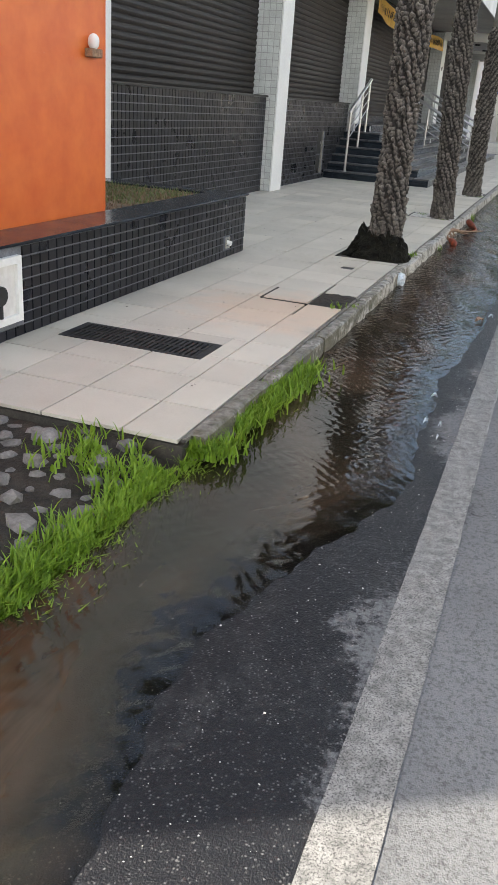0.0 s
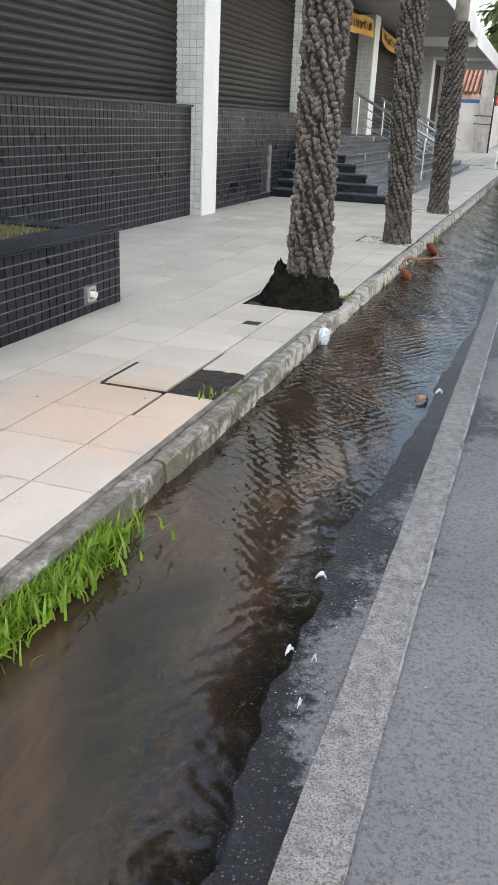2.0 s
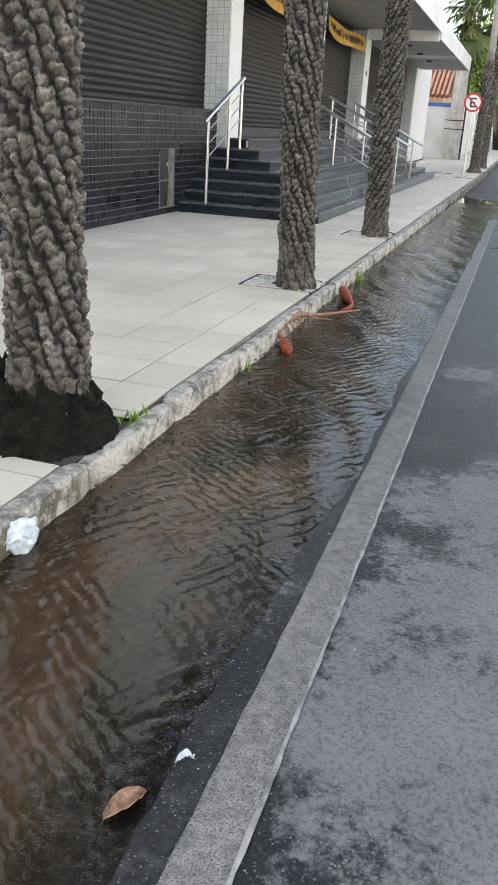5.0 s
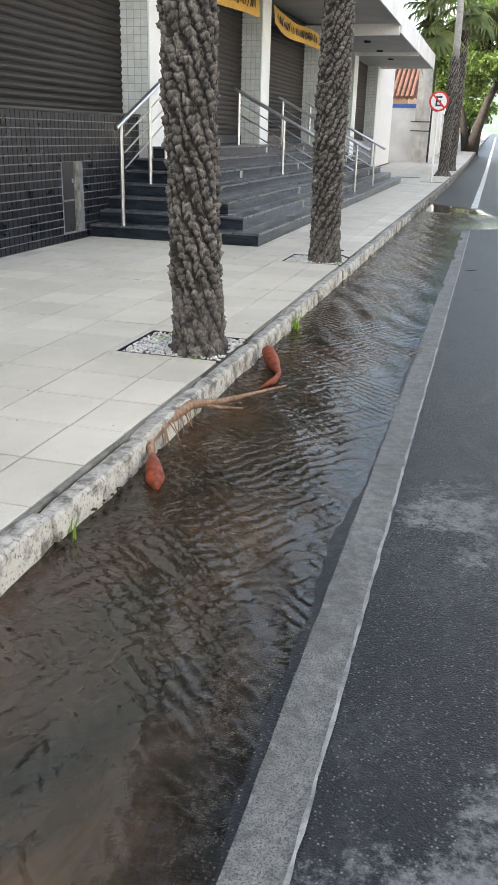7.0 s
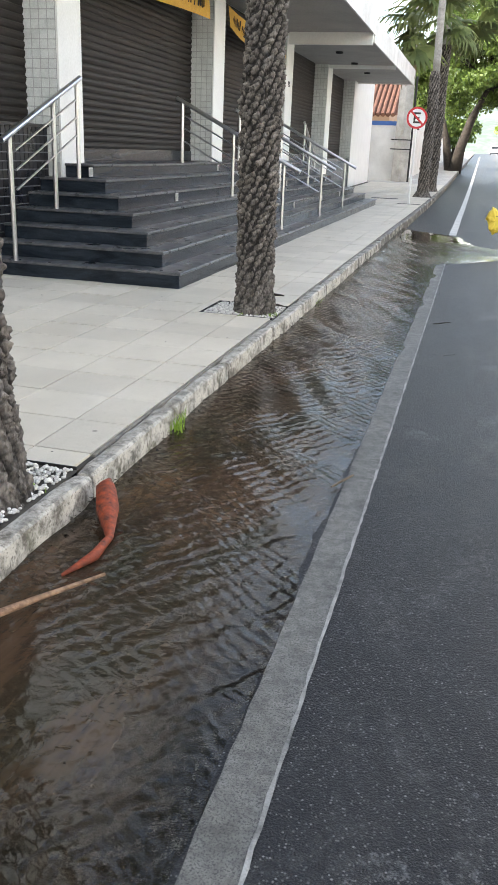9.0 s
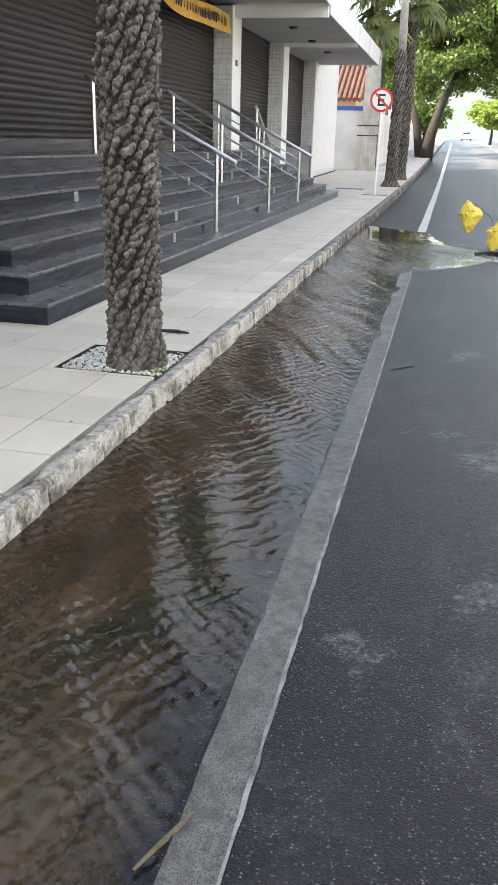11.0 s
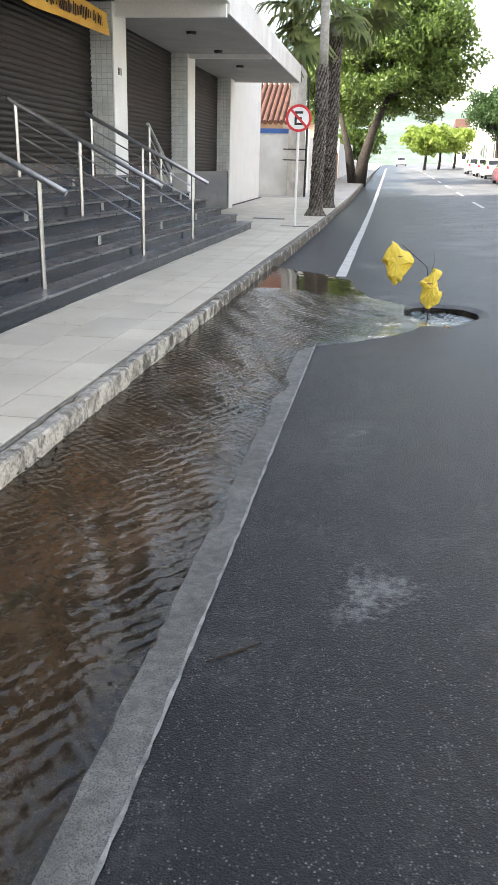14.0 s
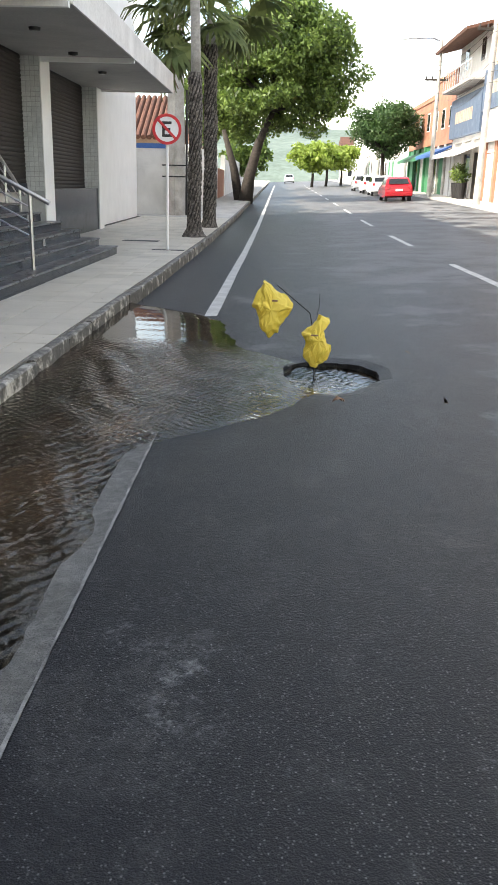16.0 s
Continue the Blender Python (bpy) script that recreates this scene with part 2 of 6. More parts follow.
def pavement_stone():
    m = M("pale_stone_tile", 0.55)
    a = m.noise(1.3, 6, 0.6)
    b = m.noise(9, 5, 0.6)
    f = m.noise(140, 2)
    c = m.mix(m.ramp(a, (0.3, 0.0), (0.7, 1.0)), (0.50, 0.46, 0.385), (0.62, 0.572, 0.485))
    c = m.mix(m.ramp(b, (0.60, 0.0), (0.85, 0.5)), c, (0.34, 0.30, 0.25))
    spot = m.ramp(m.voronoi(3.1), (0.0, 1.0), (0.035, 0.8), (0.05, 0.0))
    c = m.mix(m.math("MULTIPLY", spot, m.ramp(m.noise(1.9, 2), (0.5, 0.0), (0.6, 0.8))), c, (0.10, 0.09, 0.08))
    # warm patch of sunlight painted on the slabs round the broken one
    near = m.n("ShaderNodeVectorMath")
    near.operation = "DISTANCE"
    near.inputs[1].default_value = (-1.85, 6.05, 0.0)
    m.l(m.n("ShaderNodeNewGeometry").outputs["Position"], near.inputs[0])
    warm_light = m.ramp(m.math("ADD", near.outputs["Value"], m.math("MULTIPLY", m.math("SUBTRACT", m.noise(4.5, 5, 0.6), 0.5), 1.1)), (0.35, 0.42), (0.85, 0.0))
    c = m.mix(warm_light, c, (0.78, 0.52, 0.34))
    c = m.mix(m.ramp(m.noise(17, 6, 0.75), (0.60, 0.0), (0.74, 0.45)), c, (0.30, 0.265, 0.21))
    x = m.n("ShaderNodeMix")
    x.data_type, x.blend_type = "RGBA", "MULTIPLY"
    x.inputs[0].default_value = 1
    m.l(c, x.inputs[6])
    m.l(m.math("ADD", m.math("MULTIPLY", m.math("FRACT", m.math("ADD", m.rnd(), m.island())), 0.16), 0.90), x.inputs[7])
    c = m.mix(0.2, x.outputs[2], m.ramp(f, (0.3, 0.0), (0.7, 1.0)), "SOFT_LIGHT")
    m.color(c)
    return m.bump(m.math("ADD", f, b), 0.12, 0.002).m


def kerb_stone_mat():
    m = M("whitewashed_kerb", 0.8)
    a = m.noise(7, 7, 0.7)
    b = m.noise(2.3, 5, 0.6)
    c = m.mix(m.ramp(a, (0.36, 0.0), (0.52, 1.0)), (0.13, 0.115, 0.095), (0.58, 0.545, 0.48))
    c = m.mix(m.ramp(b, (0.55, 0.0), (0.70, 0.6)), c, (0.20, 0.175, 0.12))
    c = m.mix(m.ramp(m.noise(3.4, 5, 0.7), (0.60, 0.0), (0.68, 0.7)), c, (0.075, 0.08, 0.04))
    xyz, old = m.n("ShaderNodeSeparateXYZ"), m.n("ShaderNodeMapRange")
    m.l(m.n("ShaderNodeNewGeometry").outputs["Position"], xyz.inputs[0])
    for k, v in (("From Min", 5.0), ("From Max", 10.5), ("To Min", 0.20), ("To Max", 0.0)):
        old.inputs[k].default_value = v
    m.l(xyz.outputs["Y"], old.inputs["Value"])
    c = m.mix(m.ramp(m.math("ADD", m.noise(5.5, 6, 0.75), old.outputs[0]), (0.56, 0.0), (0.66, 0.85)), c, (0.085, 0.078, 0.042))
    c = m.mix(m.ramp(m.noise(60, 4, 0.7), (0.36, 0.8), (0.46, 0.0)), c, (0.08, 0.07, 0.055))
    far = m.n("ShaderNodeMapRange")
    for k, v in (("From Min", 21.0), ("From Max", 26.0), ("To Min", 0.0), ("To Max", 0.16)):
        far.inputs[k].default_value = v
    m.l(xyz.outputs["Y"], far.inputs["Value"])
    c = m.mix(m.ramp(m.math("ADD", m.noise(4.2, 6, 0.75), far.outputs[0]), (0.57, 0.0), (0.65, 0.9)), c, (0.055, 0.05, 0.042))
    # the whitewash is worn off the walked-on top
    face = m.n("ShaderNodeSeparateXYZ")
    m.l(m.n("ShaderNodeNewGeometry").outputs["True Normal"], face.inputs[0])
    bare = m.math("MULTIPLY", m.ramp(face.outputs["Z"], (0.45, 0.0), (0.8, 1.0)), m.ramp(m.noise(9, 6, 0.75), (0.36, 0.15), (0.62, 0.75)))
    c = m.mix(bare, c, m.mix(m.ramp(m.noise(14, 5, 0.7), (0.38, 0.0), (0.62, 1.0)), (0.10, 0.095, 0.085), (0.36, 0.34, 0.31)))
    m.color(c)
    return m.bump(m.noise(26, 6, 0.7), 0.9, 0.012).m


def tile_glaze():
    m = M("dark_glazed_tile", 0.25, 0.0, 0.26)
    k = m.math("FRACT", m.math("ADD", m.rnd(), m.island()))
    c = m.mix(k, (0.004, 0.0045, 0.007), (0.014, 0.015, 0.022))
    c = m.mix(m.ramp(m.noise(2.0, 5), (0.5, 0.0), (0.75, 0.35)), c, (0.022, 0.022, 0.026))
    m.color(c)
    m.rough(m.ramp(m.noise(4, 4), (0.3, 0.22), (0.7, 0.5)))
    return m.bump(m.noise(40, 3), 0.06, 0.003).m


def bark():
    """Weathered grey-brown leaf bases; lit lips and shaded grooves between them are put into the colour."""
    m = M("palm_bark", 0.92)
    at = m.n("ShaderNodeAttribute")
    at.attribute_name = "relief_shade"
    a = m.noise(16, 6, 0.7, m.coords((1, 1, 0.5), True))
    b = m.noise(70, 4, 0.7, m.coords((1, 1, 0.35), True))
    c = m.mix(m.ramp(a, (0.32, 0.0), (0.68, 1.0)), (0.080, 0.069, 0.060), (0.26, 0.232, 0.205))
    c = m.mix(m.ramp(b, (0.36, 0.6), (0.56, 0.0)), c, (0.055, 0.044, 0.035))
    # shade of the relief painted in: grooves darkened, lips paled
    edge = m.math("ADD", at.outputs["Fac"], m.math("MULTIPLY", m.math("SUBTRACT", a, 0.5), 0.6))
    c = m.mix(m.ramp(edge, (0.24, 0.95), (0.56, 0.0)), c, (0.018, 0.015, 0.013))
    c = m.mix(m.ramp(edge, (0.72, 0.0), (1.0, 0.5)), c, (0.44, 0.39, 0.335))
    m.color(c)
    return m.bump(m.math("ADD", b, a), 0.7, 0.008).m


def leaf(name, dark, light, trans=0.25):
    m = M(name, 0.55)
    c = m.mix(m.island(), dark, light)
    c = m.mix(m.ramp(m.noise(0.9, 3), (0.35, 0.0), (0.65, 0.6)), c, light)
    m.color(c)
    tl = m.n("ShaderNodeBsdfTranslucent")
    m.l(c, tl.inputs[0])
    mx = m.n("ShaderNodeMixShader")
    mx.inputs[0].default_value = trans
    m.l(m.b.outputs[0], mx.inputs[1])
    m.l(tl.outputs[0], mx.inputs[2])
    m.l(mx.outputs[0], m.t.nodes["Material Output"].inputs[0])
    return m.m


LINE_RIM = mottled("line_rim_paint", (0.10, 0.10, 0.097), (0.36, 0.355, 0.34), 11, 150, 0.6, 0.4)
FRESH_LINE = mottled("white_line_paint", (0.34, 0.34, 0.33), (0.58, 0.58, 0.56), 5, 120, 0.6, 0.3)
ASPHALT, LINE, WATER, TREAD = asphalt(), line_paint(), water(), granite_tread()
GRANITE, STONE, KERB, TILE, BARK = granite_dark(), pavement_stone(), kerb_stone_mat(), tile_glaze(), bark()
GROUT = mottled("pale_grout", (0.10, 0.107, 0.122), (0.21, 0.22, 0.245), 8, 90, 0.9)
GROUT_PALE = mottled("pale_mosaic_grout", (0.34, 0.35, 0.34), (0.44, 0.45, 0.44), 8, 90, 0.9)
DIRTY_CEMENT = mottled("dirty_cement", (0.07, 0.065, 0.052), (0.27, 0.25, 0.22), 7, 60, 0.9, 0.5)
DARK_JOINT = mottled("dirty_joint", (0.03, 0.027, 0.023), (0.07, 0.06, 0.05), 8, 90, 0.95)
SOIL = mottled("dark_wet_soil", (0.012, 0.010, 0.007), (0.042, 0.032, 0.023), 9, 60, 0.85, 0.9, dist=0.02)
CHARRED = mottled("blackened_root_fibre", (0.005, 0.0045, 0.004), (0.020, 0.019, 0.013), 11, 60, 0.95, 0.9, dist=0.02, spec=0.15)
DRY = mottled("dry_litter_soil", (0.10, 0.075, 0.05), (0.24, 0.18, 0.12), 12, 70, 0.9, 0.9, dist=0.02)
SHUTTER = mottled("brown_steel_shutter", (0.013, 0.0102, 0.0088), (0.025, 0.0196, 0.0165), 3, 40, 0.55, 0.08, 0.0, 0.12, spec=0.3)
WHITE = mottled("white_paint", (0.76, 0.76, 0.74), (0.84, 0.84, 0.82), 1.5, 30, 0.6, 0.08)
PLASTER = mottled("weathered_white_plaster", (0.58, 0.56, 0.53), (0.78, 0.76, 0.73), 1.2, 25, 0.75, 0.15)
MOSAIC = mottled("pale_grey_mosaic", (0.52, 0.54, 0.53), (0.66, 0.68, 0.66), 4, 60, 0.35, 0.05, vary=0.12)
BOUNCE_WALL = mottled("pale_bounce_plaster", (0.52, 0.51, 0.49), (0.67, 0.655, 0.63), 1.2, 25, 0.8, 0.15)
CONCRETE = mottled("weathered_concrete", (0.30, 0.28, 0.25), (0.52, 0.50, 0.46), 2.0, 45, 0.85, 0.3)
SOFFIT = mottled("grey_soffit_paint", (0.36, 0.35, 0.34), (0.46, 0.45, 0.43), 1.0, 40, 0.8, 0.08)
ORANGE = mottled("orange_paint", (0.68, 0.132, 0.024), (0.72, 0.145, 0.028), 1.2, 5, 0.4, 0)
STEEL = mottled("brushed_steel", (0.50, 0.50, 0.51), (0.62, 0.62, 0.63), 20, 200, 0.28, 0.03, 1.0)
IRON = mottled("cast_iron", (0.018, 0.018, 0.019), (0.045, 0.043, 0.042), 20, 90, 0.6, 0.3, 0.4)
FROND = leaf("palm_frond", (0.05, 0.08, 0.022), (0.17, 0.20, 0.065))
FROND_DRY = leaf("dry_palm_frond", (0.12, 0.085, 0.045), (0.22, 0.16, 0.09))
LEAVES = leaf("tree_leaves", (0.018, 0.046, 0.012), (0.15, 0.225, 0.045), 0.34)
LEAVES_DARK = leaf("dark_tree_leaves", (0.018, 0.050, 0.014), (0.060, 0.120, 0.030), 0.25)
LEAVES_LIME = leaf("lime_tree_leaves", (0.14, 0.22, 0.03), (0.26, 0.34, 0.06), 0.3)
GRASS = leaf("fresh_grass", (0.08, 0.17, 0.012), (0.25, 0.40, 0.04), 0.35)
WOOD = mottled("tree_bark", (0.014, 0.011, 0.009), (0.045, 0.036, 0.028), 6, 40, 0.9, 0.8, dist=0.02)
YELLOW = leaf("yellow_plastic_bag", (0.84, 0.66, 0.08), (0.92, 0.76, 0.16), 0.3)
RED = mottled("red_car_paint", (0.30, 0.010, 0.016), (0.35, 0.014, 0.022), 2, 30, 0.2, 0)
GLASS = mottled("dark_car_glass", (0.012, 0.014, 0.015), (0.02, 0.022, 0.024), 2, 30, 0.05, 0)
RUBBER = mottled("tyre_rubber", (0.015, 0.015, 0.016), (0.03, 0.03, 0.03), 9, 60, 0.8, 0.2)
PEBBLE = mottled("white_pebble", (0.50, 0.48, 0.45), (0.76, 0.74, 0.70), 20, 90, 0.7, 0.2, vary=0.5)
COBBLE = mottled("grey_field_stone", (0.10, 0.092, 0.085), (0.23, 0.215, 0.20), 9, 70, 0.85, 0.5, vary=0.4, dist=0.01)
BLACK = mottled("black_paint", (0.012, 0.012, 0.013), (0.022, 0.022, 0.023), 4, 40, 0.5, 0.05)
SIGN_RED = mottled("sign_red", (0.55, 0.02, 0.03), (0.62, 0.03, 0.04), 4, 60, 0.4, 0)
SIGN_WHITE = mottled("sign_white", (0.74, 0.74, 0.74), (0.82, 0.82, 0.82), 4, 60, 0.4, 0)
AMBER = mottled("amber_banner", (0.58, 0.30, 0.03), (0.70, 0.40, 0.05), 3, 40, 0.6, 0.1)
RUST = mottled("rusty_red_husk", (0.05, 0.010, 0.006), (0.36, 0.060, 0.016), 30, 80, 0.7, 0.4)
STRAW = mottled("pale_dry_stalk", (0.10, 0.05, 0.028), (0.38, 0.23, 0.14), 34, 120, 0.7, 0.4)
PLASTIC_CLEAR = mottled("pale_blue_plastic", (0.45, 0.52, 0.58), (0.70, 0.75, 0.78), 30, 90, 0.2, 0.4)
ROOF_TILE = mottled("clay_roof_tile", (0.06, 0.027, 0.018), (0.13, 0.056, 0.035), 3, 40, 0.85, 0.4, vary=0.1)
BLUE = mottled("blue_paint", (0.03, 0.10, 0.32), (0.05, 0.14, 0.38), 3, 40, 0.5, 0.05)
NAVY = mottled("faded_navy_board", (0.055, 0.085, 0.14), (0.10, 0.14, 0.20), 2, 40, 0.6, 0.05)
PEACH = mottled("peach_paint", (0.42, 0.30, 0.22), (0.53, 0.40, 0.30), 1.2, 30, 0.8, 0.1)
BRICK = mottled("brick_orange_wall", (0.30, 0.13, 0.08), (0.42, 0.20, 0.125), 1.5, 30, 0.85, 0.2)
HILL = mottled("hazy_wooded_hill", (0.085, 0.118, 0.10), (0.135, 0.175, 0.15), 0.03, 0.3, 1.0, 0)
GREEN = mottled("green_paint", (0.03, 0.16, 0.07), (0.05, 0.22, 0.10), 2, 40, 0.6, 0.1)
LAMP_GLASS = mottled("step_light_lens", (0.26, 0.26, 0.25), (0.36, 0.36, 0.34), 9, 60, 0.4, 0)


# ---- mesh helpers ----
def part(name, bm, material, parent=None, label="", smooth=False):
    """Links a bmesh as one mesh object, under a thing or a part."""
    me = bpy.data.meshes.new(name)
    bm.normal_update()
    bm.to_mesh(me)
    bm.free()
    me.materials.append(material)
    if smooth:
        me.polygons.foreach_set("use_smooth", [True] * len(me.polygons))
    ob = new(name, me)
    ob.parent = parent
    return tagged(ob, label)


def thing(name, label, category, at=(0, 0, 0), group="", kind=""):
    ob = new(name)
    ob.location = at
    return tagged(ob, label, category, group, kind)


def box(bm, x0, x1, y0, y1, z0, z1, bevel=0.0):
    vs = [bm.verts.new(p) for p in ((x0, y0, z0), (x1, y0, z0), (x1, y1, z0), (x0, y1, z0), (x0, y0, z1), (x1, y0, z1), (x1, y1, z1), (x0, y1, z1))]
    fs = [bm.faces.new([vs[i] for i in f]) for f in ((3, 2, 1, 0), (4, 5, 6, 7), (0, 1, 5, 4), (1, 2, 6, 5), (2, 3, 7, 6), (3, 0, 4, 7))]
    if bevel:
        bmesh.ops.bevel(bm, geom=list({e for f in fs for e in f.edges}), offset=bevel, segments=1, affect="EDGES")
    return bm


def boxed(*a, bevel=0.0):
    return box(bmesh.new(), *a, bevel=bevel)


def tube(bm, pts, radii, sides=10, cap=True):
    """A round bar through points, with a radius at each."""
    pts = [Vector(p) for p in pts]
    radii = [radii] * len(pts) if isinstance(radii, (int, float)) else radii
    rings = []
    for i, p in enumerate(pts):
        d = (pts[min(i + 1, len(pts) - 1)] - pts[max(i - 1, 0)]).normalized()
        u = d.cross(Vector((0.31, 0.17, 0.93)) if abs(d.z) < 0.9 else Vector((1, 0, 0))).normalized()
        v = d.cross(u)
        rings.append([bm.verts.new(p + radii[i] * (math.cos(a) * u + math.sin(a) * v)) for a in np.linspace(0, math.tau, sides, endpoint=False)])
    for a, b in zip(rings, rings[1:]):
        for k in range(sides):
            bm.faces.new((a[k], a[(k + 1) % sides], b[(k + 1) % sides], b[k]))
    if cap:
        bm.faces.new(rings[0][::-1])
        bm.faces.new(rings[-1])
    return bm


def raw(name, verts, faces, material, parent=None, label="", smooth=False):
    me = bpy.data.meshes.new(name)
    me.from_pydata([tuple(v) for v in verts], [], faces)
    me.validate()
    me.materials.append(material)
    if smooth:
        me.polygons.foreach_set("use_smooth", [True] * len(me.polygons))
    ob = new(name, me)
    ob.parent = parent
    return tagged(ob, label)


def rise(y):
    """How far the street climbs towards its far end."""
    return 0.0 if y < 38 else 0.00045 * (y - 38) ** 2 if y < 58 else 0.18 + 0.018 * (y - 58)


def road_z(x, y):
    return -0.150 + (0.035 + 0.0005 * min(max(y - 40, 0), 30)) * x + rise(y)


# ---- ground, road, kerbs ----
KERB_IN, KERB_OUT, FACADE, STAIR_X = -1.43, -1.34, -5.08, -2.72
ROAD_R = 10.6
HOLE = (1.05, 25.95, 0.40, 0.60)


def ground_sheet():
    ys = [-600, -60, -8, 0, 20, 38, 43, 48, 53, 58, 90, 150, 300, 700, 3000]
    xs = [-2500, -400, -60, -12, -1.5, 4, 11, 60, 400, 2500]
    vs = [(x, y, min(rise(y), 3.0) - 0.55) for y in ys for x in xs]
    n = len(xs)
    fs = [(j * n + i, j * n + i + 1, (j + 1) * n + i + 1, (j + 1) * n + i) for j in range(len(ys) - 1) for i in range(n - 1)]
    tagged(raw("ground", vs, fs, DRY), "bare brown earth under and beyond the street", "ground", kind="structure")


def road():
    hx, hy, ra, rb = HOLE
    x0, x1, y0, y1 = hx - 0.8, hx + 0.8, hy - 1.0, hy + 1.0
    xs = sorted({KERB_OUT - 0.03, -0.75, -0.2, x0, x1, 3.0, 5.0, 7.0, 9.0, ROAD_R + 0.03})
    ys = sorted({-40.0, -20.0, *np.arange(-8, 24, 2.0), y0, y1, *np.arange(28.0, 62, 2.0), *np.arange(64.0, 200, 8)})
    vs, fs = [(x, y, road_z(x, y)) for y in ys for x in xs], []
    n = len(xs)
    for j in range(len(ys) - 1):
        for i in range(n - 1):
            if not (xs[i] >= x0 - 1e-6 and xs[i + 1] <= x1 + 1e-6 and ys[j] >= y0 - 1e-6 and ys[j + 1] <= y1 + 1e-6):
                fs.append((j * n + i, j * n + i + 1, (j + 1) * n + i + 1, (j + 1) * n + i))
    # the broken edge of the hole and its walls
    k, rng = 48, random.Random(4)
    rings = [[], [], [], []]
    for a in range(k):
        t = math.tau * a / k
        c, s = math.cos(t), math.sin(t)
        f = min(0.8 / max(abs(c), 1e-6), 1.0 / max(abs(s), 1e-6))
        wob = 1 + rng.uniform(-0.05, 0.05) + 0.08 * math.sin(3 * t + 1)
        for r, (px, py, dz) in enumerate(((hx + f * c, hy + f * s, 0), (hx + ra * wob * c * 1.25, hy + rb * wob * s * 1.25, 0.0),
                                          (hx + ra * wob * c, hy + rb * wob * s, -0.025), (hx + ra * 1.1 * c, hy + rb * 1.1 * s, -0.40))):
            rings[r].append(len(vs))
            vs.append((px, py, road_z(px, py) + dz))
    for a, b in zip(rings, rings[1:]):
        for i in range(k):
            fs.append((a[i], a[(i + 1) % k], b[(i + 1) % k], b[i]))
    tagged(raw("road", vs, fs, ASPHALT), "dark damp asphalt street with a broken hole", "road", kind="structure")


def strip(name, x0, x1, y0, y1, dz, material, label, category, step=1.0, wob=0.0):
    """A thin painted band along the street, worn at the edges."""
    n = max(2, int((y1 - y0) / step) + 1)
    vs, fs, rng = [], [], random.Random(int(y0 * 10) + 7)
    for y in np.linspace(y0, y1, n):
        for x in (x0, x1):
            if isinstance(x, tuple):
                x = float(np.interp(y, (0.0, 2.0, 5.0, 10.0, 20.0, 24.0), x))
            xx = x + rng.uniform(-wob, wob)
            vs.append((xx, y, road_z(xx, y) + dz))
    fs = [(2 * i, 2 * i + 1, 2 * i + 3, 2 * i + 2) for i in range(n - 1)]
    return tagged(raw(name, vs, fs, material), label, category, kind="structure")


ground_sheet()
road()
strip("edge_line", (-0.268, -0.268, -0.274, -0.280, -0.284, -0.300), (-0.088, -0.098, -0.119, -0.128, -0.146, -0.162), -6, 24.2, 0.005, LINE, "worn grey-white edge line painted on the asphalt", "road marking", 0.10, 0.003)
strip("line_rim", (-0.098, -0.108, -0.129, -0.138, -0.156, -0.172), (-0.086, -0.096, -0.117, -0.126, -0.144, -0.160), 4.5, 24.2, 0.008, LINE_RIM, "whiter raised rim of the worn edge line", "road marking", 0.06, 0.0035)
strip("edge_line", -0.30, -0.15, 29.2, 150, 0.005, FRESH_LINE, "worn grey-white edge line painted on the asphalt", "road marking", 1.0, 0.006)
for k in range(12):
    strip("lane_dash", 4.00, 4.14, 31.6 + 9.6 * k, 36.0 + 9.6 * k, 0.005, FRESH_LINE, "worn white dash of the centre line", "road marking", 0.6, 0.01)
for k in range(22):
    strip("parking_dash", 7.55, 7.65, 38.0 + 4.0 * k, 40.2 + 4.0 * k, 0.005, LINE, "faint white dash beside the parking lane", "road marking", 0.6, 0.01)


def shore(y):
    """Where the water ends on the street's side."""
    w = 0.035 * math.sin(2.1 * y) + 0.022 * math.sin(5.3 * y + 1) + 0.012 * math.sin(17 * y) + 0.006 * math.sin(41 * y)
    a = float(np.interp(y, (1.0, 2.2, 2.7, 3.1, 3.6, 6.0, 7.0, 8.0, 10.0, 14.0, 18.0), (-0.78, -0.79, -0.68, -0.53, -0.46, -0.46, -0.41, -0.37, -0.32, -0.29, -0.265)))
    over = max(0.0, math.sin(2.6 * (y - 17.2))) * 0.055 if 17.2 < y < 23.4 else 0.0
    return a + over + w * (1.0 if y < 6 else 0.55)


def stir(y):
    """How lively the stream runs: slower at the near end, still at the far edge of the puddle."""
    if y > 26.6:
        return max(0.0, 1 - (y - 26.6) / 0.9)
    return 0.22 if y < 4 else min(1.0, 0.22 + 0.78 * (y - 4) / 6.5)


